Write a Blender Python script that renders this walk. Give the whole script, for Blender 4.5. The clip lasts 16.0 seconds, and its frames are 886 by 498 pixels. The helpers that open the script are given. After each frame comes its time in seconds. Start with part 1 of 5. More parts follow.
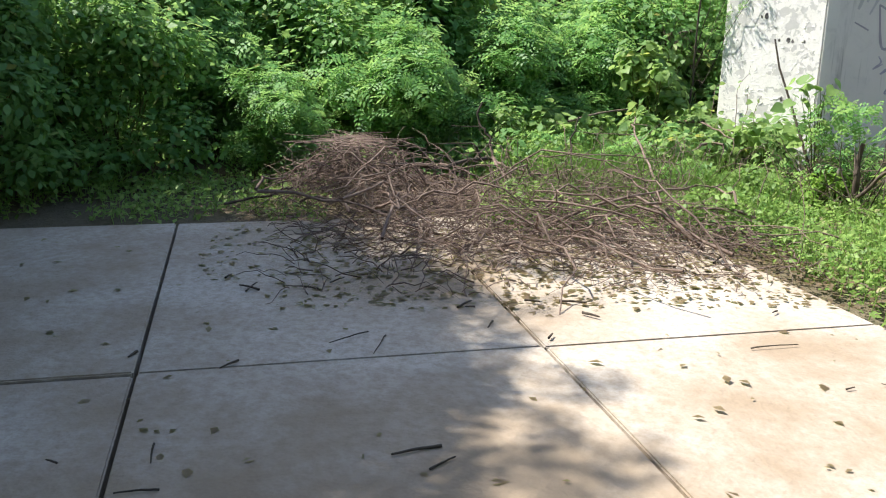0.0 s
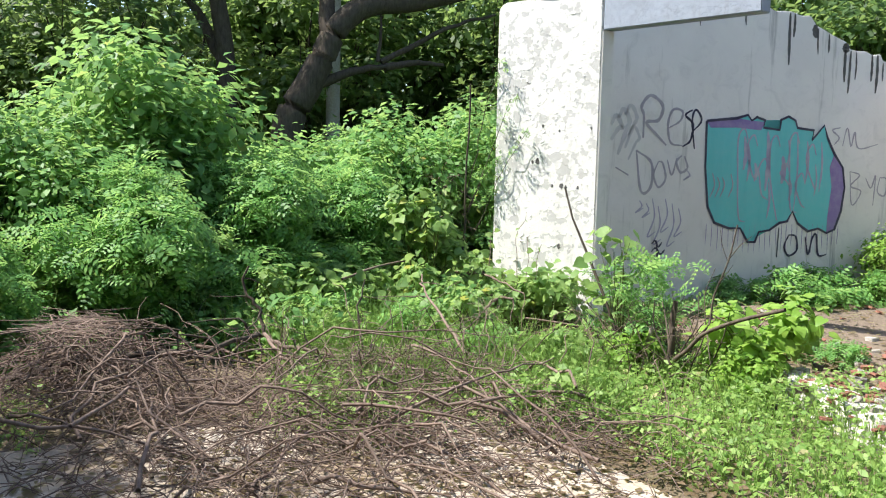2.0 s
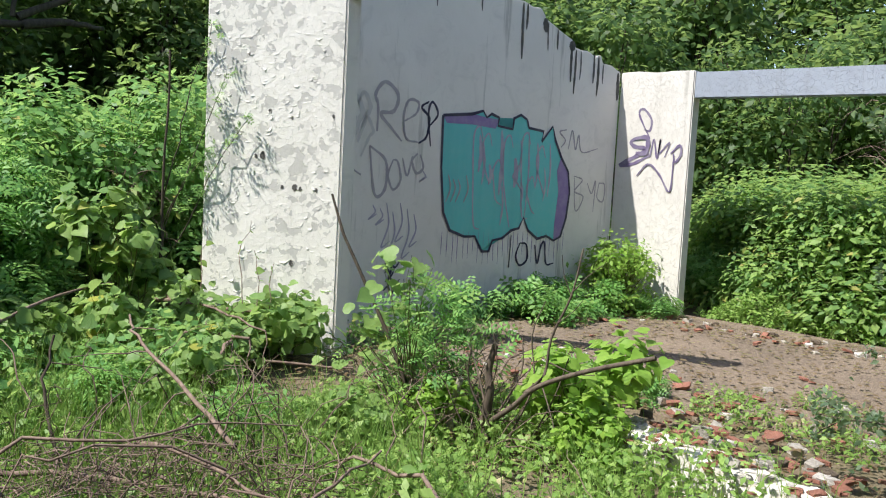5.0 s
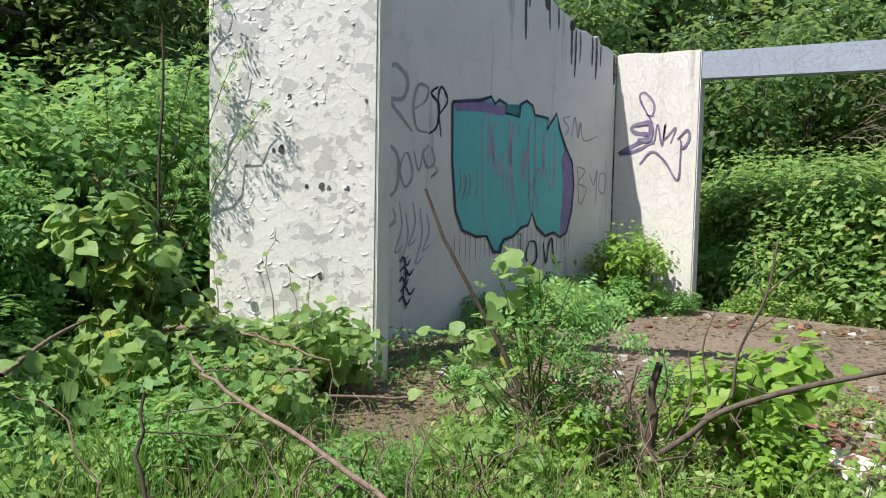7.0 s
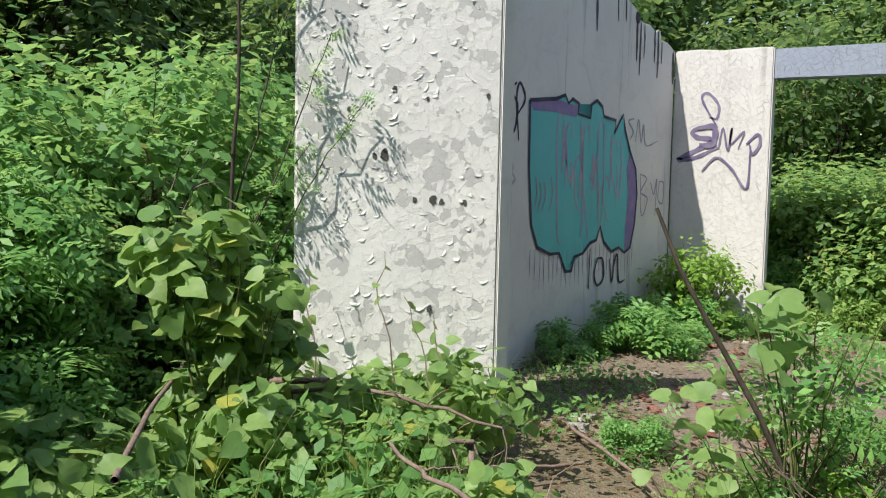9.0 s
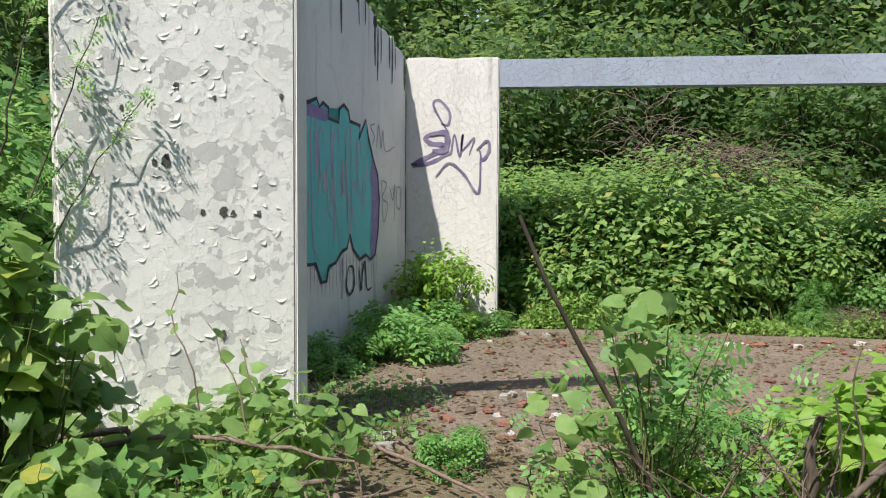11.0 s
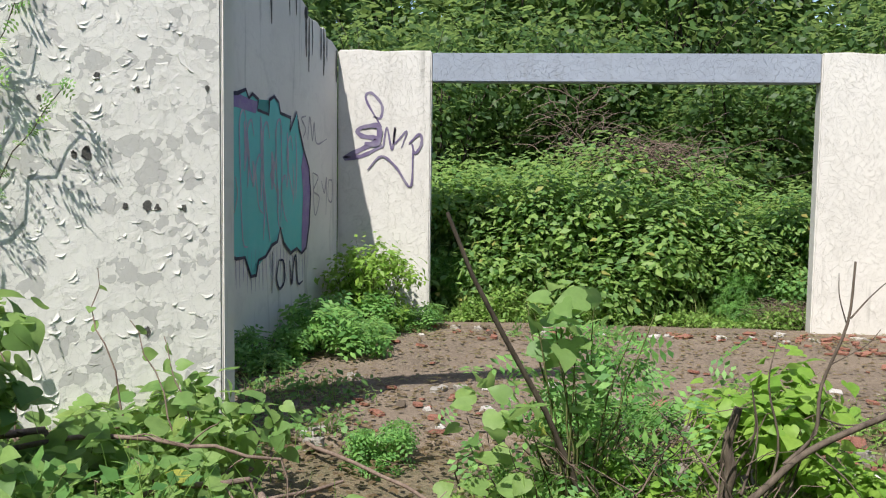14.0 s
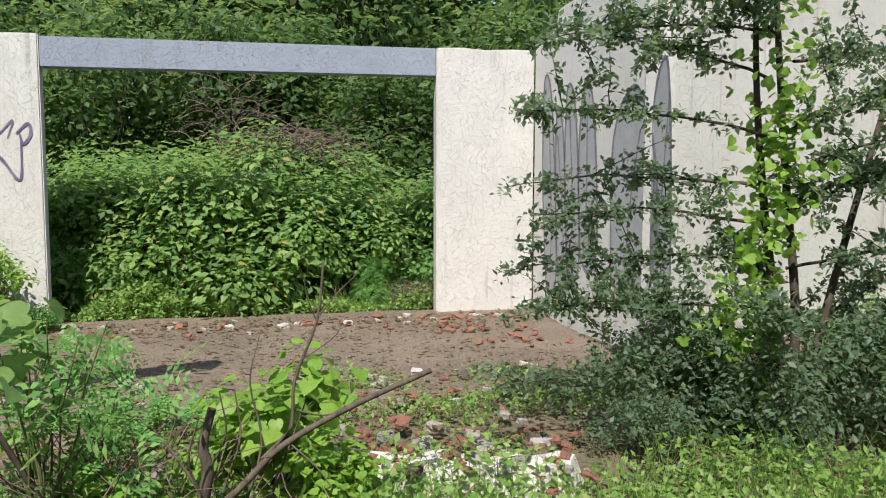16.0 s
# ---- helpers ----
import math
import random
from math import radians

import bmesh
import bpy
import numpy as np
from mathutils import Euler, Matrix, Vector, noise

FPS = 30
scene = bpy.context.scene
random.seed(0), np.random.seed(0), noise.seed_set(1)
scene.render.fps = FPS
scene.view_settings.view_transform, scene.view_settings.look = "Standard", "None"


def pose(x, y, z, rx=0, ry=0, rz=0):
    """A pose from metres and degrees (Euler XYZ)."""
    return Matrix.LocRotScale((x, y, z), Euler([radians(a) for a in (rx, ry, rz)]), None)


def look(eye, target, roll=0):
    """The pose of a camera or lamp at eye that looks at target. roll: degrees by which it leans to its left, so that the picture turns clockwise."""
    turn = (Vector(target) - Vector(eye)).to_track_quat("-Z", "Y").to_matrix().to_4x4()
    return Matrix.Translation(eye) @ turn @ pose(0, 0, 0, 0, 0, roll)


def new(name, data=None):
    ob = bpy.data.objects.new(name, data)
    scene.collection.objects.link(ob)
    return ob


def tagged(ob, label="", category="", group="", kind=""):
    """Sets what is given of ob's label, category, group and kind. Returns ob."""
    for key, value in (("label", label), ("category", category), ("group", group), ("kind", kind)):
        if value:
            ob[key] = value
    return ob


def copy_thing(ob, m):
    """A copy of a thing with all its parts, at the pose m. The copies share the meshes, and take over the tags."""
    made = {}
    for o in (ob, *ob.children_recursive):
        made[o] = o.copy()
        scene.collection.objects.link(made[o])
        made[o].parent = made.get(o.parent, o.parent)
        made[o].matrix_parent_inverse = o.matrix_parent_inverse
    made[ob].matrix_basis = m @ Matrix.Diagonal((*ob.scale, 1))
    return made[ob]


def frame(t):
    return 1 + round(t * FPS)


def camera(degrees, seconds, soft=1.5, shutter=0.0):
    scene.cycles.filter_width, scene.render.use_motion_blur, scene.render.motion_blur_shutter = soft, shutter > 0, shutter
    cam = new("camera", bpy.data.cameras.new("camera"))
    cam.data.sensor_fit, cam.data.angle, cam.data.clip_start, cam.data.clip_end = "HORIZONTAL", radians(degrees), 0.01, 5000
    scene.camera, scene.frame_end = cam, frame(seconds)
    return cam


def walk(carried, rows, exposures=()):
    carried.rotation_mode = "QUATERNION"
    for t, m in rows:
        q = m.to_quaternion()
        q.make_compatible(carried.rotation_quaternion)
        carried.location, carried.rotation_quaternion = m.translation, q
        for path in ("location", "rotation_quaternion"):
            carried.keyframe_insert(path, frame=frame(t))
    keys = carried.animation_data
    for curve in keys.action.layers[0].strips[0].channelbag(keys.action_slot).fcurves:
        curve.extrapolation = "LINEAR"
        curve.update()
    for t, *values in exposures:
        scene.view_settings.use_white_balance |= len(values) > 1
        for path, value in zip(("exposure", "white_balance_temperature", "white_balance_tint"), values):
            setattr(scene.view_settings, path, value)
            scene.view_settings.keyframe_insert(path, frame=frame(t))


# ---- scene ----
cam = camera(54.0, 16.0, soft=1.1)
PATH = [
    (0, (8.453, -4.459, 1.304), (6.523, -4.295, 0.807), 1.1),
    (0.3, (8.292, -4.472, 1.267), (6.317, -4.263, 1.024), 0.1),
    (0.5, (8.211, -4.573, 1.253), (6.232, -4.337, 1.088), 1.0),
    (0.6, (8.171, -4.601, 1.256), (6.196, -4.332, 1.094), 1.1),
    (1, (7.857, -4.582, 1.338), (5.914, -4.143, 1.158), 0.5),
    (1.5, (7.461, -4.509, 1.39), (5.566, -3.899, 1.199), 1.0),
    (2, (7.154, -4.586, 1.409), (5.319, -3.815, 1.215), 1.3),
    (2.5, (6.888, -4.615, 1.428), (5.12, -3.702, 1.227), 1.2),
    (3, (6.615, -4.554, 1.464), (4.918, -3.516, 1.258), 1.8),
    (3.5, (6.306, -4.559, 1.447), (4.657, -3.446, 1.245), 1.8),
    (4, (5.976, -4.545, 1.452), (4.371, -3.372, 1.237), 2.1),
    (4.5, (5.653, -4.355, 1.446), (4.163, -3.036, 1.245), 2.2),
    (4.6, (5.566, -4.333, 1.446), (4.114, -2.974, 1.236), 1.9),
    (4.7, (5.502, -4.345, 1.441), (4.083, -2.951, 1.238), 2.4),
    (6.8, (3.929, -4.421, 1.322), (2.754, -2.81, 1.17), 1.4),
    (7, (3.844, -4.435, 1.31), (2.689, -2.811, 1.143), 1.1),
    (7.5, (3.518, -4.337, 1.259), (2.361, -2.714, 1.092), 1.0),
    (8, (3.124, -4.347, 1.266), (1.999, -2.7, 1.128), 1.2),
    (8.2, (2.955, -4.33, 1.294), (1.862, -2.661, 1.152), 1.1),
    (10.3, (1.83, -4.165, 1.361), (1.194, -2.273, 1.235), 1.3),
    (10.5, (1.812, -4.266, 1.374), (1.308, -2.335, 1.25), 1.0),
    (11, (1.624, -4.183, 1.331), (1.321, -2.21, 1.199), 0.4),
    (11.5, (1.616, -4.176, 1.312), (1.331, -2.201, 1.178), 0.4),
    (12, (1.594, -4.149, 1.294), (1.327, -2.171, 1.159), 0.4),
    (12.5, (1.571, -4.144, 1.299), (1.287, -2.168, 1.171), 0.6),
    (13, (1.577, -4.166, 1.337), (1.293, -2.191, 1.199), 0.7),
    (13.5, (1.597, -4.182, 1.356), (1.363, -2.201, 1.214), 0.6),
    (14, (1.649, -4.179, 1.346), (1.495, -2.19, 1.197), 0.8),
    (14.5, (1.689, -4.12, 1.318), (1.75, -2.128, 1.166), 0.6),
    (15, (1.914, -4.12, 1.31), (2.198, -2.146, 1.171), 0.1),
    (15.5, (2.289, -4.217, 1.441), (2.709, -2.27, 1.269), 0.3),
    (16, (2.652, -4.25, 1.447), (3.084, -2.309, 1.257), 0.1),
]
walk(cam, [(t, look(eye, target, roll)) for t, eye, target, roll in PATH],
     exposures=[(0.0, 1.0), (0.5, 1.1), (1.5, 1.18), (3.0, 0.95), (4.5, 0.78), (7.5, 0.58), (10.5, 0.5), (13.5, 0.48), (16.0, 0.35)])

# ---- world and sun ----
SUN = Vector((-0.40, -1.0, 1.62)).normalized()
world = bpy.data.worlds.new("sky")
scene.world = world
world.use_nodes = True
wn = world.node_tree.nodes
sky = wn.new("ShaderNodeTexSky")
sky.sky_type = "NISHITA"
sky.sun_disc = False
sky.sun_elevation = math.asin(SUN.z)
sky.sun_rotation = math.atan2(SUN.x, SUN.y)
wn["Background"].inputs["Strength"].default_value = 0.15
world.node_tree.links.new(sky.outputs[0], wn["Background"].inputs[0])
sun = new("sun", bpy.data.lights.new("sun", "SUN"))
sun.data.energy, sun.data.angle, sun.data.color = 5.2, radians(0.55), (1.0, 0.965, 0.9)
sun.matrix_world = look(SUN * 30, (0, 0, 0))


# ---- materials ----
def mat(name, rough=0.8, spec=0.3):
    m = bpy.data.materials.new(name)
    m.use_nodes = True
    b = m.node_tree.nodes["Principled BSDF"]
    b.inputs["Roughness"].default_value = rough
    b.inputs["Specular IOR Level"].default_value = spec
    return m, m.node_tree.nodes, m.node_tree.links, b


def rgba(c):
    return (c[0], c[1], c[2], 1.0)


def tex(nodes, links, kind, scale, detail=6.0, rough=0.6, stretch=(1, 1, 1), dist=0.0):
    co = nodes.new("ShaderNodeTexCoord")
    mp = nodes.new("ShaderNodeMapping")
    mp.inputs["Scale"].default_value = stretch
    links.new(co.outputs["Object"], mp.inputs[0])
    n = nodes.new(kind)
    n.inputs["Scale"].default_value = scale
    if kind == "ShaderNodeTexNoise":
        n.inputs["Detail"].default_value, n.inputs["Roughness"].default_value, n.inputs["Distortion"].default_value = detail, rough, dist
    links.new(mp.outputs[0], n.inputs["Vector"])
    return n


def ramp(nodes, links, src, stops):
    r = nodes.new("ShaderNodeValToRGB")
    while len(r.color_ramp.elements) < len(stops):
        r.color_ramp.elements.new(0.5)
    for e, (p, c) in zip(r.color_ramp.elements, stops):
        e.position, e.color = p, rgba(c) if not isinstance(c, float) else (c, c, c, 1)
    links.new(src, r.inputs[0])
    return r.outputs[0]


def mix(nodes, links, fac, a, b, how="MIX"):
    m = nodes.new("ShaderNodeMix")
    m.data_type, m.blend_type = "RGBA", how
    for s, v in ((0, fac), (6, a), (7, b)):
        if isinstance(v, (int, float)):
            m.inputs[s].default_value = v if s == 0 else (v, v, v, 1.0)
        elif isinstance(v, tuple):
            m.inputs[s].default_value = rgba(v)
        else:
            links.new(v, m.inputs[s])
    return m.outputs[2]


def bump(nodes, links, bsdf, height, strength=0.3, distance=0.01):
    b = nodes.new("ShaderNodeBump")
    b.inputs["Strength"].default_value, b.inputs["Distance"].default_value = strength, distance
    links.new(height, b.inputs["Height"])
    links.new(b.outputs[0], bsdf.inputs["Normal"])


def plaster(name, paint, under, peel, drips=0.0):
    """Painted render: chipped paint over grey plaster, with grime and water runs."""
    m, n, l, b = mat(name, 0.85, 0.2)
    big = tex(n, l, "ShaderNodeTexNoise", 2.2, 8, 0.62, dist=0.6)
    fine = tex(n, l, "ShaderNodeTexNoise", 14, 6, 0.7, dist=0.4)
    both = mix(n, l, 0.45, big.outputs[0], fine.outputs[0])
    chip = ramp(n, l, both, [(0.0, 0.0), (peel, 0.0), (peel + 0.015, 1.0), (1.0, 1.0)])
    crack = tex(n, l, "ShaderNodeTexVoronoi", 17)
    crack.feature = "DISTANCE_TO_EDGE"
    wob = tex(n, l, "ShaderNodeTexNoise", 5, 4, 0.6)
    add = n.new("ShaderNodeVectorMath")
    add.operation = "MULTIPLY_ADD"
    add.inputs[1].default_value = (0.42, 0.42, 0.42)
    l.new(wob.outputs["Color"], add.inputs[0])
    l.new(crack.inputs["Vector"].links[0].from_socket, add.inputs[2])
    l.new(add.outputs[0], crack.inputs["Vector"])
    line = ramp(n, l, crack.outputs[0], [(0.0, 0.0), (0.02, 1.0), (1.0, 1.0)])
    tone = tex(n, l, "ShaderNodeTexNoise", 1.1, 5, 0.6)
    paint_c = mix(n, l, ramp(n, l, tone.outputs[0], [(0.3, 0.0), (0.75, 1.0)]), paint, tuple(c * 0.86 for c in paint))
    under_c = mix(n, l, fine.outputs[0], under, tuple(c * 0.8 for c in under))
    col = mix(n, l, chip, under_c, paint_c)
    if peel > 0.3:
        patchy = ramp(n, l, big.outputs[0], [(0.42, 0.0), (0.62, 0.25)])
        col = mix(n, l, mix(n, l, patchy, 1.0, line), tuple(c * 0.8 for c in under), col)
    bloom = tex(n, l, "ShaderNodeTexNoise", 4.5, 7, 0.7, dist=1.2)
    col = mix(n, l, ramp(n, l, bloom.outputs[0], [(0.52, 0.0), (0.78, 0.35)]), col, tuple(c * 0.7 for c in under))
    if drips:
        run = tex(n, l, "ShaderNodeTexNoise", 7, 5, 0.65, stretch=(1, 1, 0.07))
        d = ramp(n, l, run.outputs[0], [(0.58, 0.0), (0.74, drips)])
        col = mix(n, l, d, col, (0.16, 0.15, 0.13))
    l.new(col, b.inputs["Base Color"])
    h = mix(n, l, 0.5, chip, fine.outputs[0])
    if peel > 0.3:
        h = mix(n, l, 0.5, h, line)
    bump(n, l, b, h, 0.85, 0.008)
    return m


def soil(name, a, b2, c, scale=1.0, gloss=0.95, relief=0.03):
    m, n, l, b = mat(name, gloss, 0.15)
    big = tex(n, l, "ShaderNodeTexNoise", 0.9 * scale, 8, 0.65)
    fine = tex(n, l, "ShaderNodeTexNoise", 22 * scale, 8, 0.75)
    grit = tex(n, l, "ShaderNodeTexVoronoi", 60 * scale)
    col = mix(n, l, ramp(n, l, big.outputs[0], [(0.36, 0.0), (0.62, 1.0)]), a, b2)
    col = mix(n, l, ramp(n, l, fine.outputs[0], [(0.42, 0.0), (0.7, 0.8)]), col, c)
    l.new(col, b.inputs["Base Color"])
    bump(n, l, b, mix(n, l, 0.4, fine.outputs[0], grit.outputs[0]), 0.8, relief)
    return m


def leaf(name, a, b2, dry=None):
    """Leaf: varied from leaf to leaf, with light passing through."""
    m, n, l, b = mat(name, 0.5, 0.35)
    geo = n.new("ShaderNodeNewGeometry")
    col = ramp(n, l, geo.outputs["Random Per Island"], [(0.0, a), (0.85, b2), (0.97, b2), (1.0, dry or b2)])
    vein = tex(n, l, "ShaderNodeTexNoise", 30, 3, 0.6)
    col = mix(n, l, ramp(n, l, vein.outputs[0], [(0.3, 0.0), (0.8, 0.5)]), col, tuple(x * 0.6 for x in a))
    bump(n, l, b, vein.outputs[0], 0.35, 0.006)
    l.new(col, b.inputs["Base Color"])
    tr = n.new("ShaderNodeBsdfTranslucent")
    bright = mix(n, l, 0.45, col, (0.45, 0.60, 0.18))
    l.new(bright, tr.inputs["Color"])
    mx = n.new("ShaderNodeMixShader")
    mx.inputs[0].default_value = 0.52
    l.new(b.outputs[0], mx.inputs[1])
    l.new(tr.outputs[0], mx.inputs[2])
    l.new(mx.outputs[0], n["Material Output"].inputs[0])
    return m


def bark(name, a, b2, scale=1.0):
    m, n, l, b = mat(name, 0.9, 0.15)
    s = tex(n, l, "ShaderNodeTexNoise", 30 * scale, 7, 0.7, stretch=(1, 1, 0.25))
    r = n.new("ShaderNodeNewGeometry")
    col = mix(n, l, ramp(n, l, s.outputs[0], [(0.3, 0.0), (0.7, 1.0)]), a, b2)
    tint = ramp(n, l, r.outputs["Random Per Island"], [(0.0, 0.65), (1.0, 1.15)])
    col = mix(n, l, 1.0, col, tint, "MULTIPLY")
    l.new(col, b.inputs["Base Color"])
    bump(n, l, b, s.outputs[0], 0.8, 0.01)
    return m


def spray(name, c, thin=0.35):
    """Sprayed paint: soft, patchy pigment on the wall."""
    m, n, l, b = mat(name, 0.75, 0.25)
    s = tex(n, l, "ShaderNodeTexNoise", 9, 6, 0.7)
    v = tex(n, l, "ShaderNodeTexNoise", 5, 4, 0.6, stretch=(1, 1, 0.12))
    col = mix(n, l, ramp(n, l, s.outputs[0], [(0.4, 0.0), (0.75, thin)]), c, (0.5, 0.5, 0.49))
    col = mix(n, l, ramp(n, l, v.outputs[0], [(0.45, 0.0), (0.7, 0.3)]), col, tuple(x * 0.7 for x in c))
    l.new(col, b.inputs["Base Color"])
    return m


def peeling(name, paint, under):
    """White paint that has cracked into plates and dropped off in patches, over a grey undercoat."""
    m, n, l, b = mat(name, 0.8, 0.22)
    wob = tex(n, l, "ShaderNodeTexNoise", 9, 5, 0.65)

    def plates(scale, push):
        v = n.new("ShaderNodeTexVoronoi")
        v.inputs["Scale"].default_value = scale
        e = n.new("ShaderNodeTexVoronoi")
        e.feature = "DISTANCE_TO_EDGE"
        e.inputs["Scale"].default_value = scale
        add = n.new("ShaderNodeVectorMath")
        add.operation = "MULTIPLY_ADD"
        add.inputs[1].default_value = (push, push, push)
        l.new(wob.outputs["Color"], add.inputs[0])
        l.new(wob.inputs["Vector"].links[0].from_socket, add.inputs[2])
        l.new(add.outputs[0], v.inputs["Vector"])
        l.new(add.outputs[0], e.inputs["Vector"])
        sep = n.new("ShaderNodeSeparateColor")
        l.new(v.outputs["Color"], sep.inputs[0])
        return sep.outputs[0], e.outputs["Distance"]

    cell, edge = plates(13, .10)
    cell2, edge2 = plates(31, .06)
    big = tex(n, l, "ShaderNodeTexNoise", 1.9, 5, 0.6, dist=0.5)
    fine = tex(n, l, "ShaderNodeTexNoise", 40, 6, 0.7)
    where = mix(n, l, 0.45, big.outputs[0], mix(n, l, 0.35, cell, cell2))
    chip = ramp(n, l, where, [(0.0, 0.0), (0.40, 0.0), (0.412, 1.0), (1.0, 1.0)])
    crack = ramp(n, l, edge, [(0.0, 0.0), (0.022, 1.0), (1.0, 1.0)])
    crack2 = ramp(n, l, edge2, [(0.0, 0.0), (0.03, 1.0), (1.0, 1.0)])
    lines = mix(n, l, ramp(n, l, big.outputs[0], [(0.34, 1.0), (0.66, 0.35)]), 1.0, mix(n, l, 0.4, crack, crack2))
    tone = tex(n, l, "ShaderNodeTexNoise", 1.2, 5, 0.6)
    runs = tex(n, l, "ShaderNodeTexNoise", 8, 5, 0.65, stretch=(1, 1, 0.08))
    white = mix(n, l, ramp(n, l, tone.outputs[0], [(0.3, 0.0), (0.75, 1.0)]), paint, tuple(c * 0.88 for c in paint))
    white = mix(n, l, ramp(n, l, cell, [(0.0, 0.0), (1.0, 0.14)]), white, tuple(c * 0.75 for c in paint))
    grey = mix(n, l, fine.outputs[0], under, tuple(c * 0.78 for c in under))
    col = mix(n, l, chip, grey, white)
    # Crack lines get a darker colour for the thin shadows along plate edges.
    col = mix(n, l, lines, tuple(c * 0.66 for c in under), col)
    col = mix(n, l, ramp(n, l, runs.outputs[0], [(0.55, 0.0), (0.78, 0.3)]), col, tuple(c * 0.6 for c in under))
    l.new(col, b.inputs["Base Color"])
    lift = mix(n, l, ramp(n, l, edge, [(0.0, 1.0), (0.25, 0.6), (1.0, 0.6)]), 0.0, chip)
    bump(n, l, b, mix(n, l, 0.3, mix(n, l, 0.4, lift, lines), fine.outputs[0]), 0.8, 0.007)
    return m


M_PEEL = peeling("peeling_white_paint", (0.88, 0.85, 0.80), (0.66, 0.64, 0.61))
M_HOLE = soil("bare_dark_render", (0.12, 0.115, 0.11), (0.18, 0.175, 0.165), (0.08, 0.075, 0.07), 6.0)
M_WALL = plaster("weathered_white_plaster", (0.76, 0.725, 0.68), (0.55, 0.53, 0.50), 0.20, 0.75)
M_CLEAN = plaster("cream_white_plaster", (0.66, 0.635, 0.595), (0.45, 0.42, 0.38), 0.33, 0.55)
M_BLUE = plaster("pale_blue_paint", (0.31, 0.345, 0.41), (0.2, 0.2, 0.21), 0.35, 0.4)
M_CONC = soil("driveway_concrete", (0.50, 0.45, 0.39), (0.31, 0.24, 0.17), (0.27, 0.21, 0.15), 1.0, 0.9, 0.006)
M_SOIL = soil("dark_soil", (0.16, 0.12, 0.085), (0.11, 0.10, 0.06), (0.22, 0.17, 0.12))
M_FLOOR = soil("gritty_brown_floor", (0.195, 0.150, 0.112), (0.125, 0.097, 0.074), (0.30, 0.240, 0.185), 1.6, 0.95, 0.025)
M_BRICK = soil("red_brick", (0.30, 0.125, 0.085), (0.22, 0.085, 0.06), (0.36, 0.22, 0.17), 3.0, 0.95, 0.006)
M_LIME = soil("lime_rubble", (0.66, 0.63, 0.60), (0.5, 0.47, 0.43), (0.36, 0.30, 0.26), 2.0, 0.95, 0.008)
M_STONE = soil("grey_stone", (0.40, 0.37, 0.33), (0.30, 0.27, 0.23), (0.5, 0.46, 0.42), 2.0, 0.95, 0.008)
M_BARK = bark("dark_bark", (0.045, 0.035, 0.028), (0.11, 0.09, 0.07))
M_TWIG = bark("dry_twig", (0.115, 0.080, 0.066), (0.275, 0.205, 0.165))
M_STEM = bark("green_stem", (0.10, 0.13, 0.04), (0.17, 0.17, 0.07))
M_BURNT = bark("brown_dead_wood", (0.060, 0.046, 0.038), (0.17, 0.135, 0.105))
M_GREY = bark("weathered_grey_wood", (0.22, 0.20, 0.17), (0.34, 0.30, 0.26))
M_LEAF = leaf("shrub_leaf", (0.098, 0.245, 0.072), (0.245, 0.455, 0.128), (0.48, 0.41, 0.12))
M_FERN = leaf("feathery_leaf", (0.100, 0.270, 0.078), (0.290, 0.540, 0.145))
M_VINE = leaf("vine_leaf", (0.150, 0.285, 0.085), (0.300, 0.440, 0.135), (0.529, 0.493, 0.094))
# Overhang shade is worked into this green, used for thickets and tree crowns.
M_DARK = leaf("shaded_thicket_leaf", (0.040, 0.092, 0.027), (0.099, 0.184, 0.047))
M_MOUND = leaf("bramble_leaf", (0.108, 0.235, 0.075), (0.330, 0.480, 0.130), (0.50, 0.38, 0.12))
M_OLIVE = leaf("small_grey_green_leaf", (0.083, 0.151, 0.093), (0.193, 0.256, 0.167))
M_LIME_LEAF = leaf("yellow_green_leaf", (0.19, 0.37, 0.05), (0.33, 0.50, 0.09))
M_GRASS = leaf("weed_green", (0.160, 0.315, 0.062), (0.350, 0.510, 0.135), (0.600, 0.478, 0.278))
M_TEAL = spray("teal_spray", (0.14, 0.51, 0.50), 0.12)
M_VIOLET = spray("violet_spray", (0.24, 0.17, 0.36), 0.3)
M_INK = spray("black_spray", (0.045, 0.04, 0.07), 0.15)
M_FADE = spray("faded_grey_spray", (0.34, 0.31, 0.34), 0.55)
M_SILVER = spray("grey_spray", (0.33, 0.335, 0.345), 0.4)
M_LINE = spray("dark_grey_spray", (0.15, 0.15, 0.165), 0.3)
SOFT = spray("worn_violet_spray", (0.36, 0.33, 0.43), 0.7)
M_VEIL = spray("deep_violet_spray", (0.13, 0.10, 0.19), 0.3)


# ---- mesh helpers ----
RNG = np.random.default_rng(7)


def mesh_from(name, verts, faces, material):
    """A mesh from vertex rows and face index rows of one length."""
    verts, faces = np.asarray(verts, np.float32), np.asarray(faces, np.int32)
    me = bpy.data.meshes.new(name)
    me.vertices.add(len(verts))
    me.vertices.foreach_set("co", verts.ravel())
    k = faces.shape[1]
    me.loops.add(faces.size)
    me.loops.foreach_set("vertex_index", faces.ravel())
    me.polygons.add(len(faces))
    me.polygons.foreach_set("loop_start", np.arange(0, faces.size, k, dtype=np.int32))
    me.update(calc_edges=True)
    me.materials.append(material)
    return me


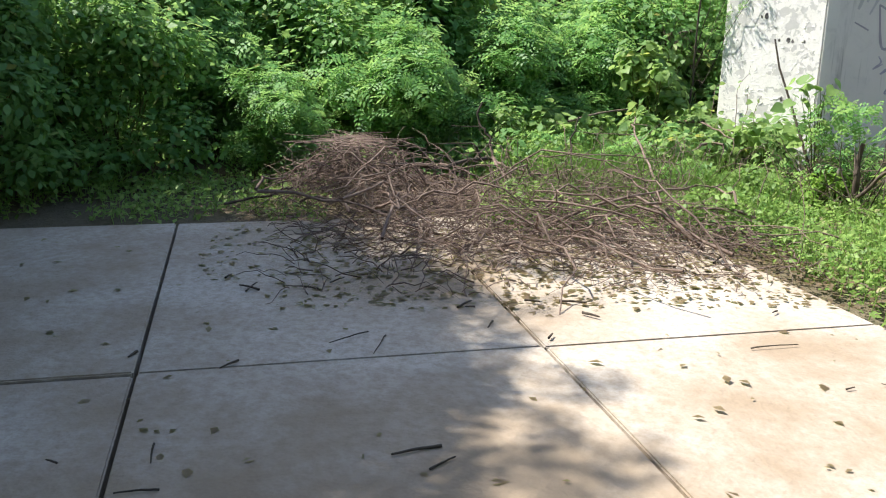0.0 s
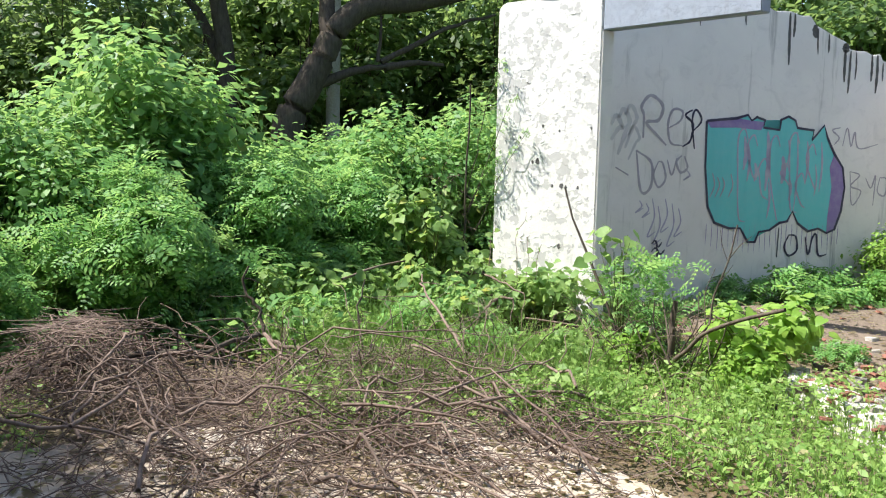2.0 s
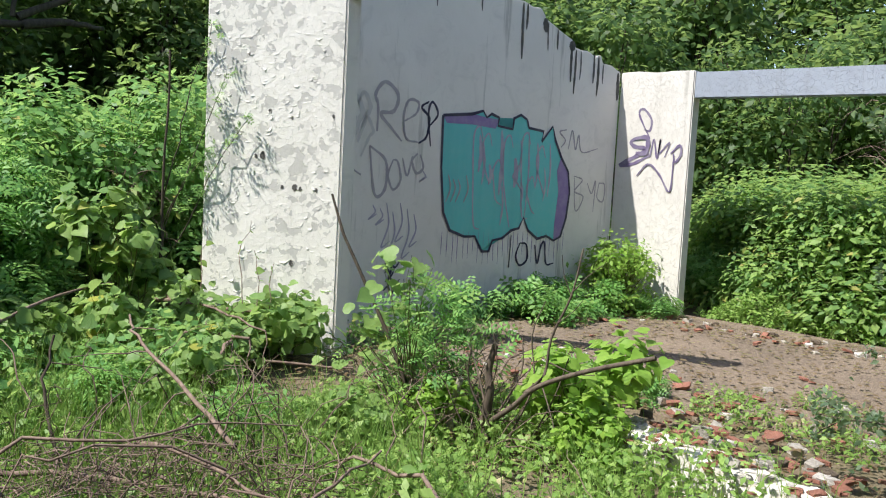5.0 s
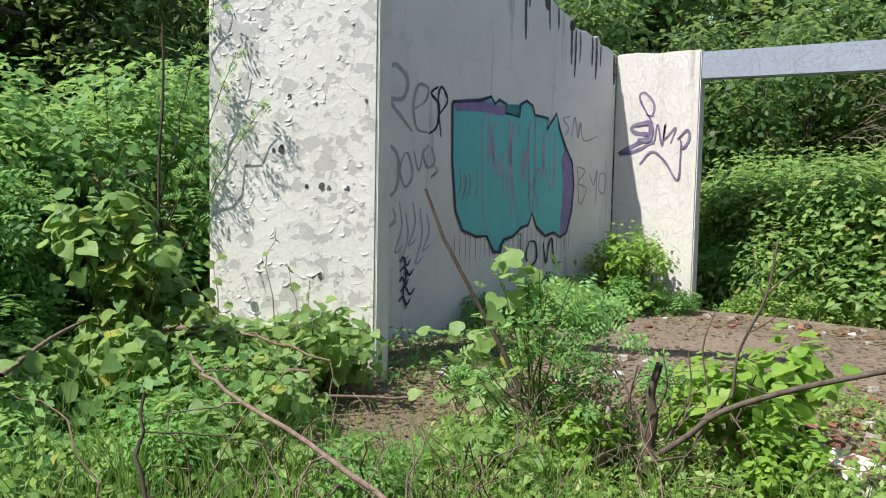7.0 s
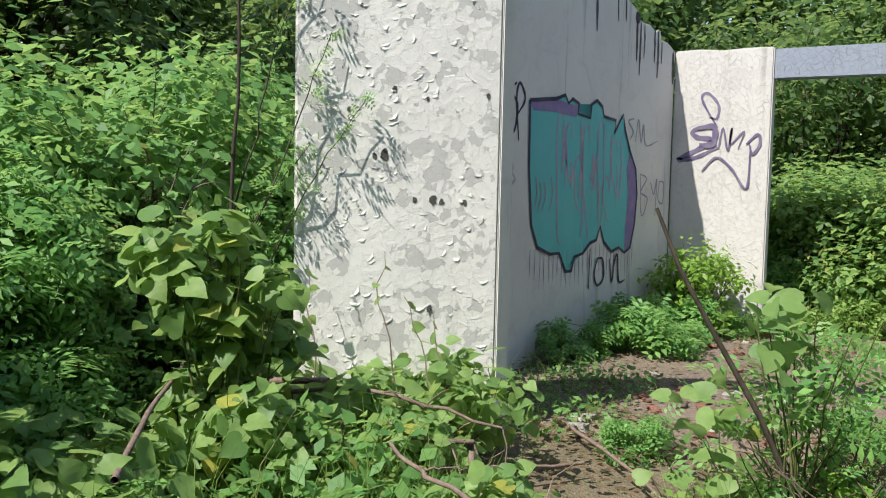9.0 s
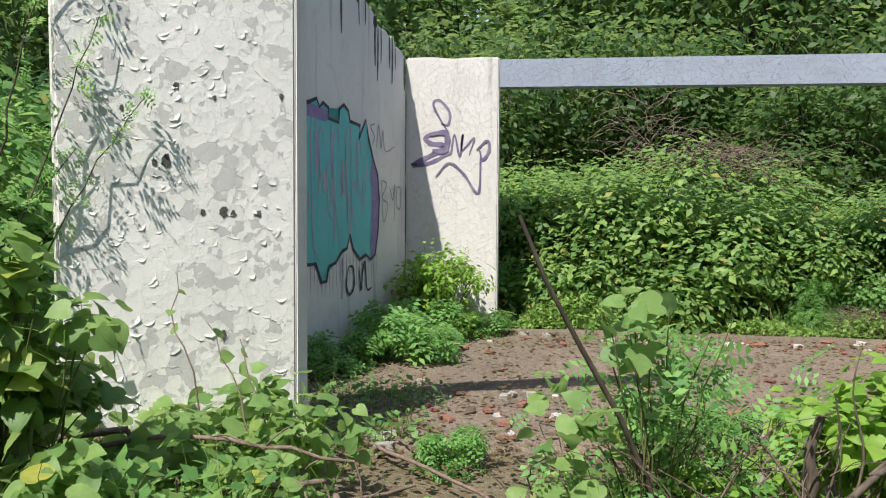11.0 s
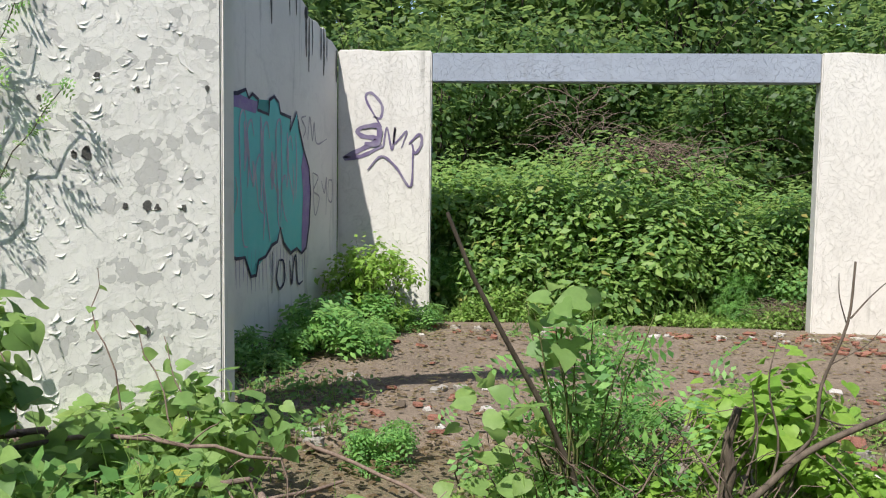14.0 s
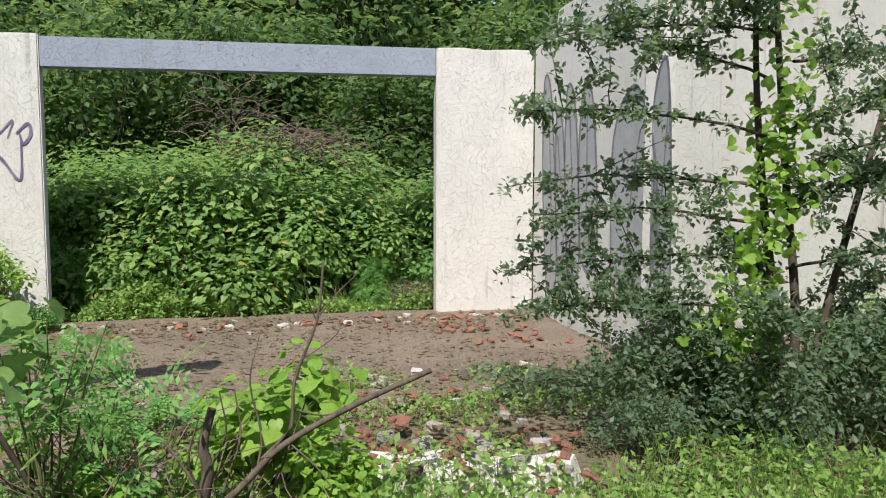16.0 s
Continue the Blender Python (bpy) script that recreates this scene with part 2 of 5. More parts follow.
def part(name, data, material, parent=None, label="", smooth=False):
    """Links a bmesh or mesh as one object, under a thing or a part."""
    if isinstance(data, bmesh.types.BMesh):
        me = bpy.data.meshes.new(name)
        data.normal_update()
        data.to_mesh(me)
        data.free()
        me.materials.append(material)
    else:
        me = data
    if smooth:
        me.polygons.foreach_set("use_smooth", [True] * len(me.polygons))
    ob = new(name, me)
    ob.parent = parent
    return tagged(ob, label)


def thing(name, label, category, group="", at=(0, 0, 0)):
    ob = new(name)
    ob.empty_display_size = 0.1
    ob.location = at
    return tagged(ob, label, category, group)


def tubes(name, lines, material, sides=5):
    """Tapered round stems along lines of (points, thick, thin)."""
    vs, fs, base = [], [], 0
    ang = np.linspace(0, 2 * np.pi, sides, endpoint=False)
    for pts, r0, r1 in lines:
        p = np.asarray(pts, float)
        d = np.gradient(p, axis=0)
        d /= np.linalg.norm(d, axis=1, keepdims=True) + 1e-9
        up = np.where(np.abs(d[:, 2:3]) > 0.9, [[1.0, 0, 0]], [[0, 0, 1.0]])
        a = np.cross(d, up)
        a /= np.linalg.norm(a, axis=1, keepdims=True) + 1e-9
        b = np.cross(d, a)
        r = np.linspace(r0, r1, len(p))[:, None, None]
        ring = p[:, None] + r * (np.cos(ang)[None, :, None] * a[:, None] + np.sin(ang)[None, :, None] * b[:, None])
        vs.append(ring.reshape(-1, 3))
        i = np.arange(len(p) - 1)[:, None] * sides + base
        j = np.arange(sides)[None]
        jn = (j + 1) % sides
        fs.append(np.stack([i + j, i + jn, i + sides + jn, i + sides + j], -1).reshape(-1, 4))
        base += len(p) * sides
    me = mesh_from(name, np.concatenate(vs), np.concatenate(fs), material)
    me.polygons.foreach_set("use_smooth", [True] * len(me.polygons))
    return me


def bend(a, b, n=6, sag=0.1, seed=None):
    """A crooked line from a to b."""
    rng = RNG if seed is None else np.random.default_rng(seed)
    a, b = np.asarray(a, float), np.asarray(b, float)
    t = np.linspace(0, 1, n)[:, None]
    length = np.linalg.norm(b - a)
    off = np.cumsum(rng.normal(0, 1, (n, 3)), axis=0)
    off -= off[0] + t * (off[-1] - off[0])
    return a + t * (b - a) + off * sag * length / n + np.array([0, 0, 1]) * (np.sin(t * np.pi) * sag * length * 0.4)


def heart():
    """A broad heart-shaped blade, folded at the midrib, with a drooping tip and a wavy rim."""
    rim = [(.0, .0), (.16, -.11), (.34, -.07), (.47, .10), (.49, .29), (.41, .50), (.27, .70), (.12, .86), (.0, 1.0)]
    droop = lambda y: .10 * y - .30 * y * y
    v = [(0, y, droop(y)) for y in (0.0, .25, .5, .75, 1.0)]
    mid = [0, 0, 0, 1, 1, 2, 3, 3, 4]
    f = []
    for s in (-1, 1):
        i = len(v)
        v += [(s * x, y, droop(max(y, 0)) + .30 * x - .36 * x * x + .022 * math.sin(9 * y + 2 * s)) for x, y in rim[1:8]]
        ring = [0] + list(range(i, i + 7)) + [4]
        for k in range(1, 8):
            q = (ring[k], ring[k + 1], mid[k + 1], mid[k])
            f.append(q if s > 0 else q[::-1])
    return np.array(v), np.array(f)


def oval():
    v = [(0, 0, 0), (-.27, .45, .06), (0, 1, -.06), (.27, .45, .06), (0, .5, -.02)]
    return np.array(v), np.array([(0, 4, 2, 1), (0, 3, 2, 4)])


def rhomb():
    return np.array([(0, 0, 0), (-.28, .48, .05), (0, 1, -.05), (.28, .48, .05)]), np.array([(0, 3, 2, 1)])


def frond(pairs=4):
    v, f = [], []
    for k in range(pairs):
        y = 0.12 + 0.8 * k / pairs
        w = 0.38 * math.sin(0.5 + 2.3 * (k + 0.5) / pairs)
        for s in (-1, 1):
            i = len(v)
            dz = -0.25 * y * y
            v += [(0, y, dz), (s * w * 0.55, y - 0.02, dz + 0.03), (s * w, y + 0.10, dz - 0.02), (s * w * 0.45, y + 0.13, dz + 0.02)]
            f.append((i, i + 1, i + 2, i + 3) if s < 0 else (i, i + 3, i + 2, i + 1))
    return np.array(v), np.array(f)


def leaves(name, pos, size, material, shape=oval, up=0.6, out=None, vary=0.35):
    """One mesh of many leaves at the places given, tipped at random; up: how far they face the sky."""
    n = len(pos)
    v, f = shape()
    nrm = RNG.normal(0, 1, (n, 3))
    nrm /= np.linalg.norm(nrm, axis=1, keepdims=True)
    nrm = nrm * (1 - up) + np.array([0, 0, 1]) * up
    if out is not None:
        nrm += out * 0.45
    nrm /= np.linalg.norm(nrm, axis=1, keepdims=True) + 1e-9
    d = RNG.normal(0, 1, (n, 3))
    if out is not None:
        d += out * 1.2
    d -= (d * nrm).sum(1, keepdims=True) * nrm
    d /= np.linalg.norm(d, axis=1, keepdims=True) + 1e-9
    side = np.cross(d, nrm)
    s = size * (1 + vary * RNG.uniform(-1, 1, (n, 1)))
    ax = np.stack([side * s, d * s, nrm * s], 1)
    vv = np.einsum("kj,njc->nkc", v, ax) + np.asarray(pos)[:, None]
    ff = f[None] + (np.arange(n) * len(v))[:, None, None]
    return mesh_from(name, vv.reshape(-1, 3), ff.reshape(-1, f.shape[1]), material)


def lobes_of(r, h, n, low=0.25):
    """Centres and radii of the clumps that make up a crown."""
    c = []
    for k in range(n):
        a, q = RNG.uniform(0, 2 * np.pi), math.sqrt(RNG.uniform(0, 1))
        z = h * RNG.uniform(low, 0.86)
        w = 1.0 - 0.45 * max(0.0, z / h - 0.55) / 0.45
        c.append((r * q * 0.8 * w * math.cos(a), r * q * 0.8 * w * math.sin(a), z, RNG.uniform(0.22, 0.45) * min(r, h)))
    return np.array(c)


def crown_points(c, n):
    """Places in the clumps, most of them near the skin, and the way outwards."""
    k = RNG.choice(len(c), n, p=c[:, 3] ** 2 / (c[:, 3] ** 2).sum())
    d = RNG.normal(0, 1, (n, 3))
    d /= np.linalg.norm(d, axis=1, keepdims=True)
    q = RNG.uniform(0, 1, (n, 1)) ** 0.4 * (1 + 0.16 * RNG.normal(0, 1, (n, 1)) + 0.5 * RNG.uniform(0, 1, (n, 1)) ** 6)
    p = c[k, :3] + d * q * c[k, 3:4] * np.array([1, 1, 0.85])
    ok = p[:, 2] > 0.01
    return p[ok], d[ok]


def shrub(name, label, category, r, h, n_lobes, n_leaves, size, material, shape=oval, low=0.15, up=0.55, stem=M_STEM, group="", thick=0.012):
    """A bush: crooked stems from one root, and a crown of separate leaves."""
    ob = thing(name, label, category, group)
    c = lobes_of(r, h, n_lobes, low)
    lines = []
    for x, y, z, q in c:
        lines.append((bend((0.1 * x, 0.1 * y, 0), (x, y, z), 7, 0.12), thick, thick * 0.35))
        for _ in range(2):
            e = np.array((x, y, z)) + RNG.normal(0, 0.55, 3) * q
            e[2] = max(e[2], 0.03)
            lines.append((bend((x * .7, y * .7, z * .7), e, 5, 0.12), thick * 0.45, thick * 0.15))
    part("stem", tubes("stem", lines, stem, 4), stem, ob)
    p, d = crown_points(c, n_leaves)
    part("foliage", leaves("foliage", p, size, material, shape, up, d), material, ob)
    return ob


def place(ob, x, y, turn=0.0, s=1.0, sz=None, z=0.0):
    return copy_thing(ob, Matrix.Translation((x, y, z)) @ Matrix.Rotation(turn, 4, "Z") @ Matrix.Diagonal((s, s, sz or s, 1)))


def put(ob, x, y, turn=0.0, s=1.0, z=0.0):
    ob.matrix_basis = Matrix.Translation((x, y, z)) @ Matrix.Rotation(turn, 4, "Z") @ Matrix.Diagonal((s, s, s, 1))
    return ob


# ---- structure ----
def ground_height(x, y):
    return 0.03 * noise.noise(Vector((x * 0.5, y * 0.5, 0))) + 0.012 * noise.noise(Vector((x * 2.1, y * 2.1, 3)))


def build_ground():
    near = np.arange(-14, 16.01, 0.25)
    far = np.array([20, 28, 40, 70, 150, 400, 1500])
    xs = np.concatenate([-far[::-1], near, far])
    vs = [(x, y, ground_height(x, y) - 0.03 if abs(x) < 17 and abs(y) < 17 else -0.03) for y in xs for x in xs]
    n = len(xs)
    i = (np.arange(n - 1)[:, None] * n + np.arange(n - 1)[None]).ravel()
    ob = part("ground", mesh_from("ground", vs, np.stack([i, i + 1, i + n + 1, i + n], -1), M_SOIL), M_SOIL, smooth=True)
    tagged(ob, "dark bare soil with litter and weeds", "ground", kind="structure")


build_ground()
C20, S20 = math.cos(radians(20)), math.sin(radians(20))
FRONT = Vector((0.30, -0.19, 0))          # inner front edge of the fin wall
ALONG, BACK = Vector((C20, S20, 0)), Vector((-S20, C20, 0))
WALL0, WALLD = Vector((0, 4.0, 0)), Vector((-0.146, -0.989, 0))   # side wall, from the back corner to the front
WALLN = Vector((0.989, -0.146, 0))


def wall_mesh(p0, along, nrm, depth, profile, low=-0.1, round_=0.012):
    """A wall whose top follows profile (distance, height), its face at p0 and its thickness behind."""
    bm = bmesh.new()
    top = [(s, z) for s, z in profile]
    ring = [(top[0][0], low)] + top + [(top[-1][0], low)]
    front = [bm.verts.new(p0 + along * s + Vector((0, 0, z))) for s, z in ring]
    back = [bm.verts.new(p0 + along * s - nrm * depth + Vector((0, 0, z))) for s, z in ring]
    bm.faces.new(front)
    bm.faces.new(back[::-1])
    for k in range(len(ring)):
        j = (k + 1) % len(ring)
        bm.faces.new((front[k], back[k], back[j], front[j]))
    bmesh.ops.recalc_face_normals(bm, faces=bm.faces)
    bmesh.ops.bevel(bm, geom=list(bm.edges), offset=round_, segments=2, affect="EDGES", clamp_overlap=True)
    return bm


def ragged(profile, step=0.09, rough=0.02, seed=3):
    """The same line with a broken, uneven edge."""
    rng = np.random.default_rng(seed)
    out = [profile[0]]
    for (s0, z0), (s1, z1) in zip(profile, profile[1:]):
        k = max(1, int((s1 - s0) / step))
        for q in range(1, k + 1):
            t = q / k
            out.append((s0 + (s1 - s0) * t, z0 + (z1 - z0) * t + (rng.normal(0, rough) if q < k else 0)))
    return out


def structure(name, bm, material, label):
    return tagged(part(name, bm, material), label, "wall", kind="structure")


FIN = 1.05
FINDIR = Vector((0.795, 0.607, 0))           # the fin stands at an angle to the front
FINN = Vector((0.607, -0.795, 0))
structure("wall_front_left", wall_mesh(FRONT - FINDIR * FIN, FINDIR, FINN, 0.15, ragged([(0, 2.90), (0.06, 2.96), (FIN, 2.95)], 0.2, 0.006)), M_PEEL,
          "white wall fin with peeling, cracked paint")
structure("wall_corner", wall_mesh(FRONT + FINDIR * .004, -WALLD, WALLN, .05, [(0, 2.645), (.115, 2.645)], -.1, .006), M_WALL, "narrow plaster pilaster edging the fin wall")
SIDE_TOP = [(0.0, 2.59), (0.30, 2.66), (0.33, 2.74), (0.74, 2.77), (0.78, 2.84), (1.18, 3.0), (1.26, 3.1), (1.5, 3.13), (4.36, 3.13)]
structure("wall_left", wall_mesh(WALL0, WALLD, WALLN, 0.16, ragged(SIDE_TOP, 0.1, 0.012)), M_WALL, "shaded white plaster wall with a broken, stained top")
structure("wall_back_left", wall_mesh(Vector((0.0, 4.0, 0)), Vector((1, 0, 0)), Vector((0, -1, 0)), 0.15, ragged([(0.002, 2.59), (0.887, 2.585)], 0.2, 0.004)), M_CLEAN,
          "sunlit white pier beside the wide opening")
structure("wall_back_right", wall_mesh(Vector((4.42, 4.0, 0)), Vector((1, 0, 0)), Vector((0, -1, 0)), 0.15, ragged([(0.003, 2.57), (0.985, 2.575)], 0.2, 0.004)), M_CLEAN,
          "sunlit cream white pier beside the wide opening")
RIGHT_TOP = [(0.0, 2.58), (0.22, 2.60), (0.26, 2.70), (0.48, 2.76), (0.52, 2.88), (0.9, 2.93), (2.25, 2.95)]
structure("wall_right", wall_mesh(Vector((5.41, 4.0, 0)), Vector((0.089, -0.996, 0)), Vector((-0.996, -0.089, 0)), 0.16, ragged(RIGHT_TOP, 0.1, 0.01)), M_CLEAN, "sunlit white side wall with a broken top")
RIGHT0 = FRONT + ALONG * ((5.62 - FRONT.x) / C20)
structure("wall_front_right", wall_mesh(RIGHT0, ALONG, -BACK, 0.15, ragged([(0, 2.95), (4.6, 2.95)], 0.2, 0.006)), M_CLEAN, "white front wall behind the spiny shrub")


def box_bm(x0, x1, y0, y1, z0, z1, bev=0.008):
    bm = bmesh.new()
    bmesh.ops.create_cube(bm, size=1)
    for v in bm.verts:
        v.co = Vector(((x0 + x1) / 2 + v.co.x * (x1 - x0), (y0 + y1) / 2 + v.co.y * (y1 - y0), (z0 + z1) / 2 + v.co.z * (z1 - z0)))
    bmesh.ops.bevel(bm, geom=list(bm.edges), offset=bev, segments=2, affect="EDGES")
    return bm


beam = part("beam_back", box_bm(0.893, 4.417, 4.006, 4.15, 2.30, 2.565), M_BLUE)
tagged(beam, "pale blue painted concrete beam over the opening", "beam", kind="structure")
lint = part("beam_front", box_bm(0.005, 1.52, 0.003, 0.147, 2.65, 2.955), M_BLUE)
lint.matrix_basis = Matrix.Translation(FRONT) @ Matrix.Rotation(radians(20), 4, "Z")
tagged(lint, "pale blue painted concrete lintel across the open front", "beam", kind="structure")


def build_floor():
    """Worn concrete floor of the ruin, with a ragged front edge."""
    bm = bmesh.new()
    nx, ny = 44, 34
    grid = {}
    for i in range(nx + 1):
        for j in range(ny + 1):
            u, v = i / nx, j / ny
            fx = -0.45 + 6.0 * u
            fy = -0.15 + 0.36 * max(0, fx) * 0.75
            y = fy + (4.15 - fy) * v
            x = fx + (0.45 * v if u < 0.3 else 0.45 * v * max(0.0, (0.5 - u) / 0.2) if u < 0.5 else 0)
            edge = 0.18 * noise.noise(Vector((fx * 2, 0, 5))) * (1 - v) ** 4
            grid[i, j] = bm.verts.new((min(x, 5.405), y + edge, (0.022 if 0 < j and 0 < i else -0.08) + 0.012 * noise.noise(Vector((x * 1.5, y * 1.5, 9)))))
    for i in range(nx):
        for j in range(ny):
            bm.faces.new((grid[i, j], grid[i + 1, j], grid[i + 1, j + 1], grid[i, j + 1]))
    ob = part("floor", bm, M_FLOOR, smooth=True)
    tagged(ob, "gritty brown concrete floor littered with rubble", "floor", kind="structure")


build_floor()


def build_driveway():
    drive = thing("driveway", "sunlit concrete driveway of large slabs with dark joints", "driveway")
    tagged(drive, kind="structure")
    turn = Matrix.Rotation(radians(8.5), 4, "Z")
    xs, ys = [2.65, 5.17, 7.9, 10.7, 13.5], [-8.5, -6.92, -5.34, -3.76, -2.18]
    for i in range(4):
        for j in range(4):
            bm = box_bm(xs[i] + 0.008, xs[i + 1] - 0.008, ys[j] + 0.008, ys[j + 1] - 0.008, -0.08, 0.045 + 0.004 * ((i + 2 * j) % 3), 0.006)
            ob = part("slab", bm, M_CONC, drive)
    drive.matrix_basis = Matrix.Translation((5.17, -3.76, 0)) @ turn @ Matrix.Translation((-5.17, 3.76, 0))


build_driveway()

# ---- planting ----
FERN = [shrub("feathery_shrub", "bright green shrub with fine feathery leaves", "shrub", 1.0, 1.7, 20, 3600, 0.2, M_FERN, frond, group="feathery shrubs") for _ in range(3)]
BROAD = [shrub("leafy_shrub", "dense green shrub with small oval leaves", "shrub", 1.0, 1.7, 22, 8500, 0.085, M_LEAF, rhomb, group="leafy shrubs") for _ in range(3)]
VINES = [shrub("vine_mound", "low tangle of vine with large heart-shaped leaves", "vine", 0.6, 0.5, 14, 700, 0.082, M_VINE, heart, 0.15, 0.42, group="vine mounds", thick=0.006) for _ in range(3)]
MOUND = [shrub("bramble_mound", "broad mound of mid-green bramble leaves", "shrub", 1.1, 1.35, 28, 11000, 0.088, M_MOUND, oval, 0.1, 0.62, group="bramble mounds") for _ in range(2)]
THICK = [shrub("thicket", "thicket of tall woody shrubs, shade worked into the leaf green", "thicket", 1.8, 4.2, 34, 9500, 0.135, M_DARK, rhomb, 0.08, 0.5, M_BARK, group="thicket", thick=0.03) for _ in range(3)]

used = set()


def plant(kinds, spots):
    for x, y, s in spots:
        k = int(RNG.integers(len(kinds)))
        if id(kinds[k]) in used:
            place(kinds[k], x, y, RNG.uniform(0, 6.28), s, s * RNG.uniform(0.85, 1.15))
        else:
            used.add(id(kinds[k]))
            put(kinds[k], x, y, RNG.uniform(0, 6.28), s)


plant(BROAD, [(1.0, -6.6, 0.95), (0.3, -7.9, 1.3), (1.8, -7.4, 1.0), (-0.6, -5.2, 1.05), (-1.3, -6.6, 1.2), (-1.8, -3.9, 1.1), (-2.6, -2.2, 1.1), (-1.6, -1.2, 0.85),
              (-2.35, 0.4, 1.1), (-2.3, 2.0, 1.1), (-3.2, -5.0, 1.3), (-2.1, 3.6, 1.1)])
plant(FERN, [(0.0, -4.3, 0.8), (-0.9, -3.2, 0.9), (-1.3, -2.2, 0.9), (-0.4, -6.0, 0.95), (-2.4, -0.6, 1.1), (-3.2, -3.4, 1.2), (-2.6, 1.2, 1.3), (0.6, -5.3, 0.7),
             (-3.9, -1.4, 1.3), (-1.9, -0.6, 0.95), (-2.7, 3.0, 1.4)])
plant(VINES, [(-0.6, -1.4, 1.0), (0.0, -1.2, 1.0), (0.35, -0.75, 0.9), (-0.9, -1.0, 1.1), (-0.3, -0.9, 1.0), (0.5, -1.5, 0.8), (1.2, -2.0, 0.7), (0.0, -2.0, 0.9), (-0.6, -2.2, 1.0), (-1.2, -2.7, 1.4), (-1.6, -3.4, 1.5), (-0.9, -3.8, 1.3), (-0.3, -2.7, 1.3), (-2.1, -2.3, 1.6), (1.9, -1.5, 0.6), (-0.2, -4.9, 1.3)])
plant(BROAD, [(4.75, 5.1, 0.7), (3.4, 7.4, 1.1)])
plant(FERN, [(4.0, 4.75, 0.35), (0.8, 5.0, 0.55), (2.1, 7.2, 1.0)])
plant(MOUND, [(1.2, 5.45, 1.0), (2.05, 5.45, 1.1), (2.9, 5.5, 1.1), (3.7, 5.5, 1.0), (4.45, 5.45, .88), (.8, 5.6, .8), (2.5, 6.0, 1.15), (1.5, 6.0, 1.1), (3.4, 6.1, 1.05)])
# Those beyond the driveway's -y and +x sides are unseen, added to block sky.
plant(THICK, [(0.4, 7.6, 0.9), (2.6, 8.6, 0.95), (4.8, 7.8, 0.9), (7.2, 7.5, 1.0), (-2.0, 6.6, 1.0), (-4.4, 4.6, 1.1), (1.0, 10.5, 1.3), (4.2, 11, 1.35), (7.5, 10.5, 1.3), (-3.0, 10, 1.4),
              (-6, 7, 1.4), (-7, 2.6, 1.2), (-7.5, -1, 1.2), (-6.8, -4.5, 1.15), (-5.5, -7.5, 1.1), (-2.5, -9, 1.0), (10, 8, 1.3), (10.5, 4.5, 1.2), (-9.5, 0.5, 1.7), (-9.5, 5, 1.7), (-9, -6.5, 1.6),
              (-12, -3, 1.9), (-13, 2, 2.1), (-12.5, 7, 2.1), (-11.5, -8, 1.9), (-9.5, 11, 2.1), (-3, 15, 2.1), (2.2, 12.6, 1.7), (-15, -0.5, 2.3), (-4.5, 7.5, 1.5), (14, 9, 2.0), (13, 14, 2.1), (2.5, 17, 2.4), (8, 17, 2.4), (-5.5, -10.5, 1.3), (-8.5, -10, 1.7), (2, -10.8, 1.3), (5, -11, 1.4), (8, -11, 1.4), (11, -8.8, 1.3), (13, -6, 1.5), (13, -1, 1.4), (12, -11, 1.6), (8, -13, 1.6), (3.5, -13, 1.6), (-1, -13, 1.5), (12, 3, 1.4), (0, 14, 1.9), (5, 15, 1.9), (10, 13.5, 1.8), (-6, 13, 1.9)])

# ---- graffiti and stains on the walls ----
TEAL = [(2.46, 1.93), (2.1, 1.97), (1.97, 2.01), (1.92, 1.95), (1.86, 1.99), (1.76, 1.96), (1.77, 1.88), (1.57, 1.86), (1.56, 1.97), (1.47, 2.01), (1.38, 1.97), (1.35, 1.89), (1.14, 1.87), (1.16, 1.76), (1.01, 1.93), (0.96, 1.79), (0.86, 1.62), (0.74, 1.47), (0.7, 1.25), (0.73, 0.98), (0.8, 0.78), (0.9, 0.74), (1.01, 0.79), (1.14, 0.76), (1.28, 0.85), (1.35, 0.98), (1.41, 0.87), (1.51, 0.85), (1.63, 0.77), (1.76, 0.75), (1.8, 0.64), (1.89, 0.64), (1.99, 0.79), (2.13, 0.79), (2.31, 0.85), (2.4, 1.02), (2.45, 1.44)]
RIM = [(0.86, 1.62), (0.74, 1.47), (0.7, 1.25), (0.73, 0.98), (0.8, 0.78), (0.9, 0.74), (0.9, 0.92), (0.87, 1.25), (0.91, 1.47)]
RIM2 = [(2.46, 1.93), (2.1, 1.97), (1.92, 1.95), (1.75, 1.94), (1.8, 1.85), (2.1, 1.87), (2.41, 1.86)]
L_R = [(3.19, 1.73), (3.19, 1.95), (3.22, 2.06), (3.12, 2.17), (2.98, 2.07), (3.02, 1.92), (3.16, 1.89), (3.04, 1.77), (2.92, 1.66)]
L_e = [(2.9, 1.84), (2.77, 1.92), (2.75, 2.02), (2.86, 2.03), (2.91, 1.88), (2.87, 1.69), (2.73, 1.66)]
L_s = [(2.63, 2.04), (2.71, 1.98), (2.62, 1.89), (2.64, 1.72), (2.73, 1.65)]
L_e2 = [(2.63, 1.8), (2.52, 1.93), (2.59, 2.04), (2.63, 1.93), (2.59, 1.63)]
L_D = [(3.26, 1.6), (3.19, 1.18), (3.08, 1.22), (3.08, 1.47), (3.26, 1.6)]
L_o = [(3.0, 1.49), (3.05, 1.35), (2.99, 1.22), (2.91, 1.31), (2.95, 1.47), (3.0, 1.49)]
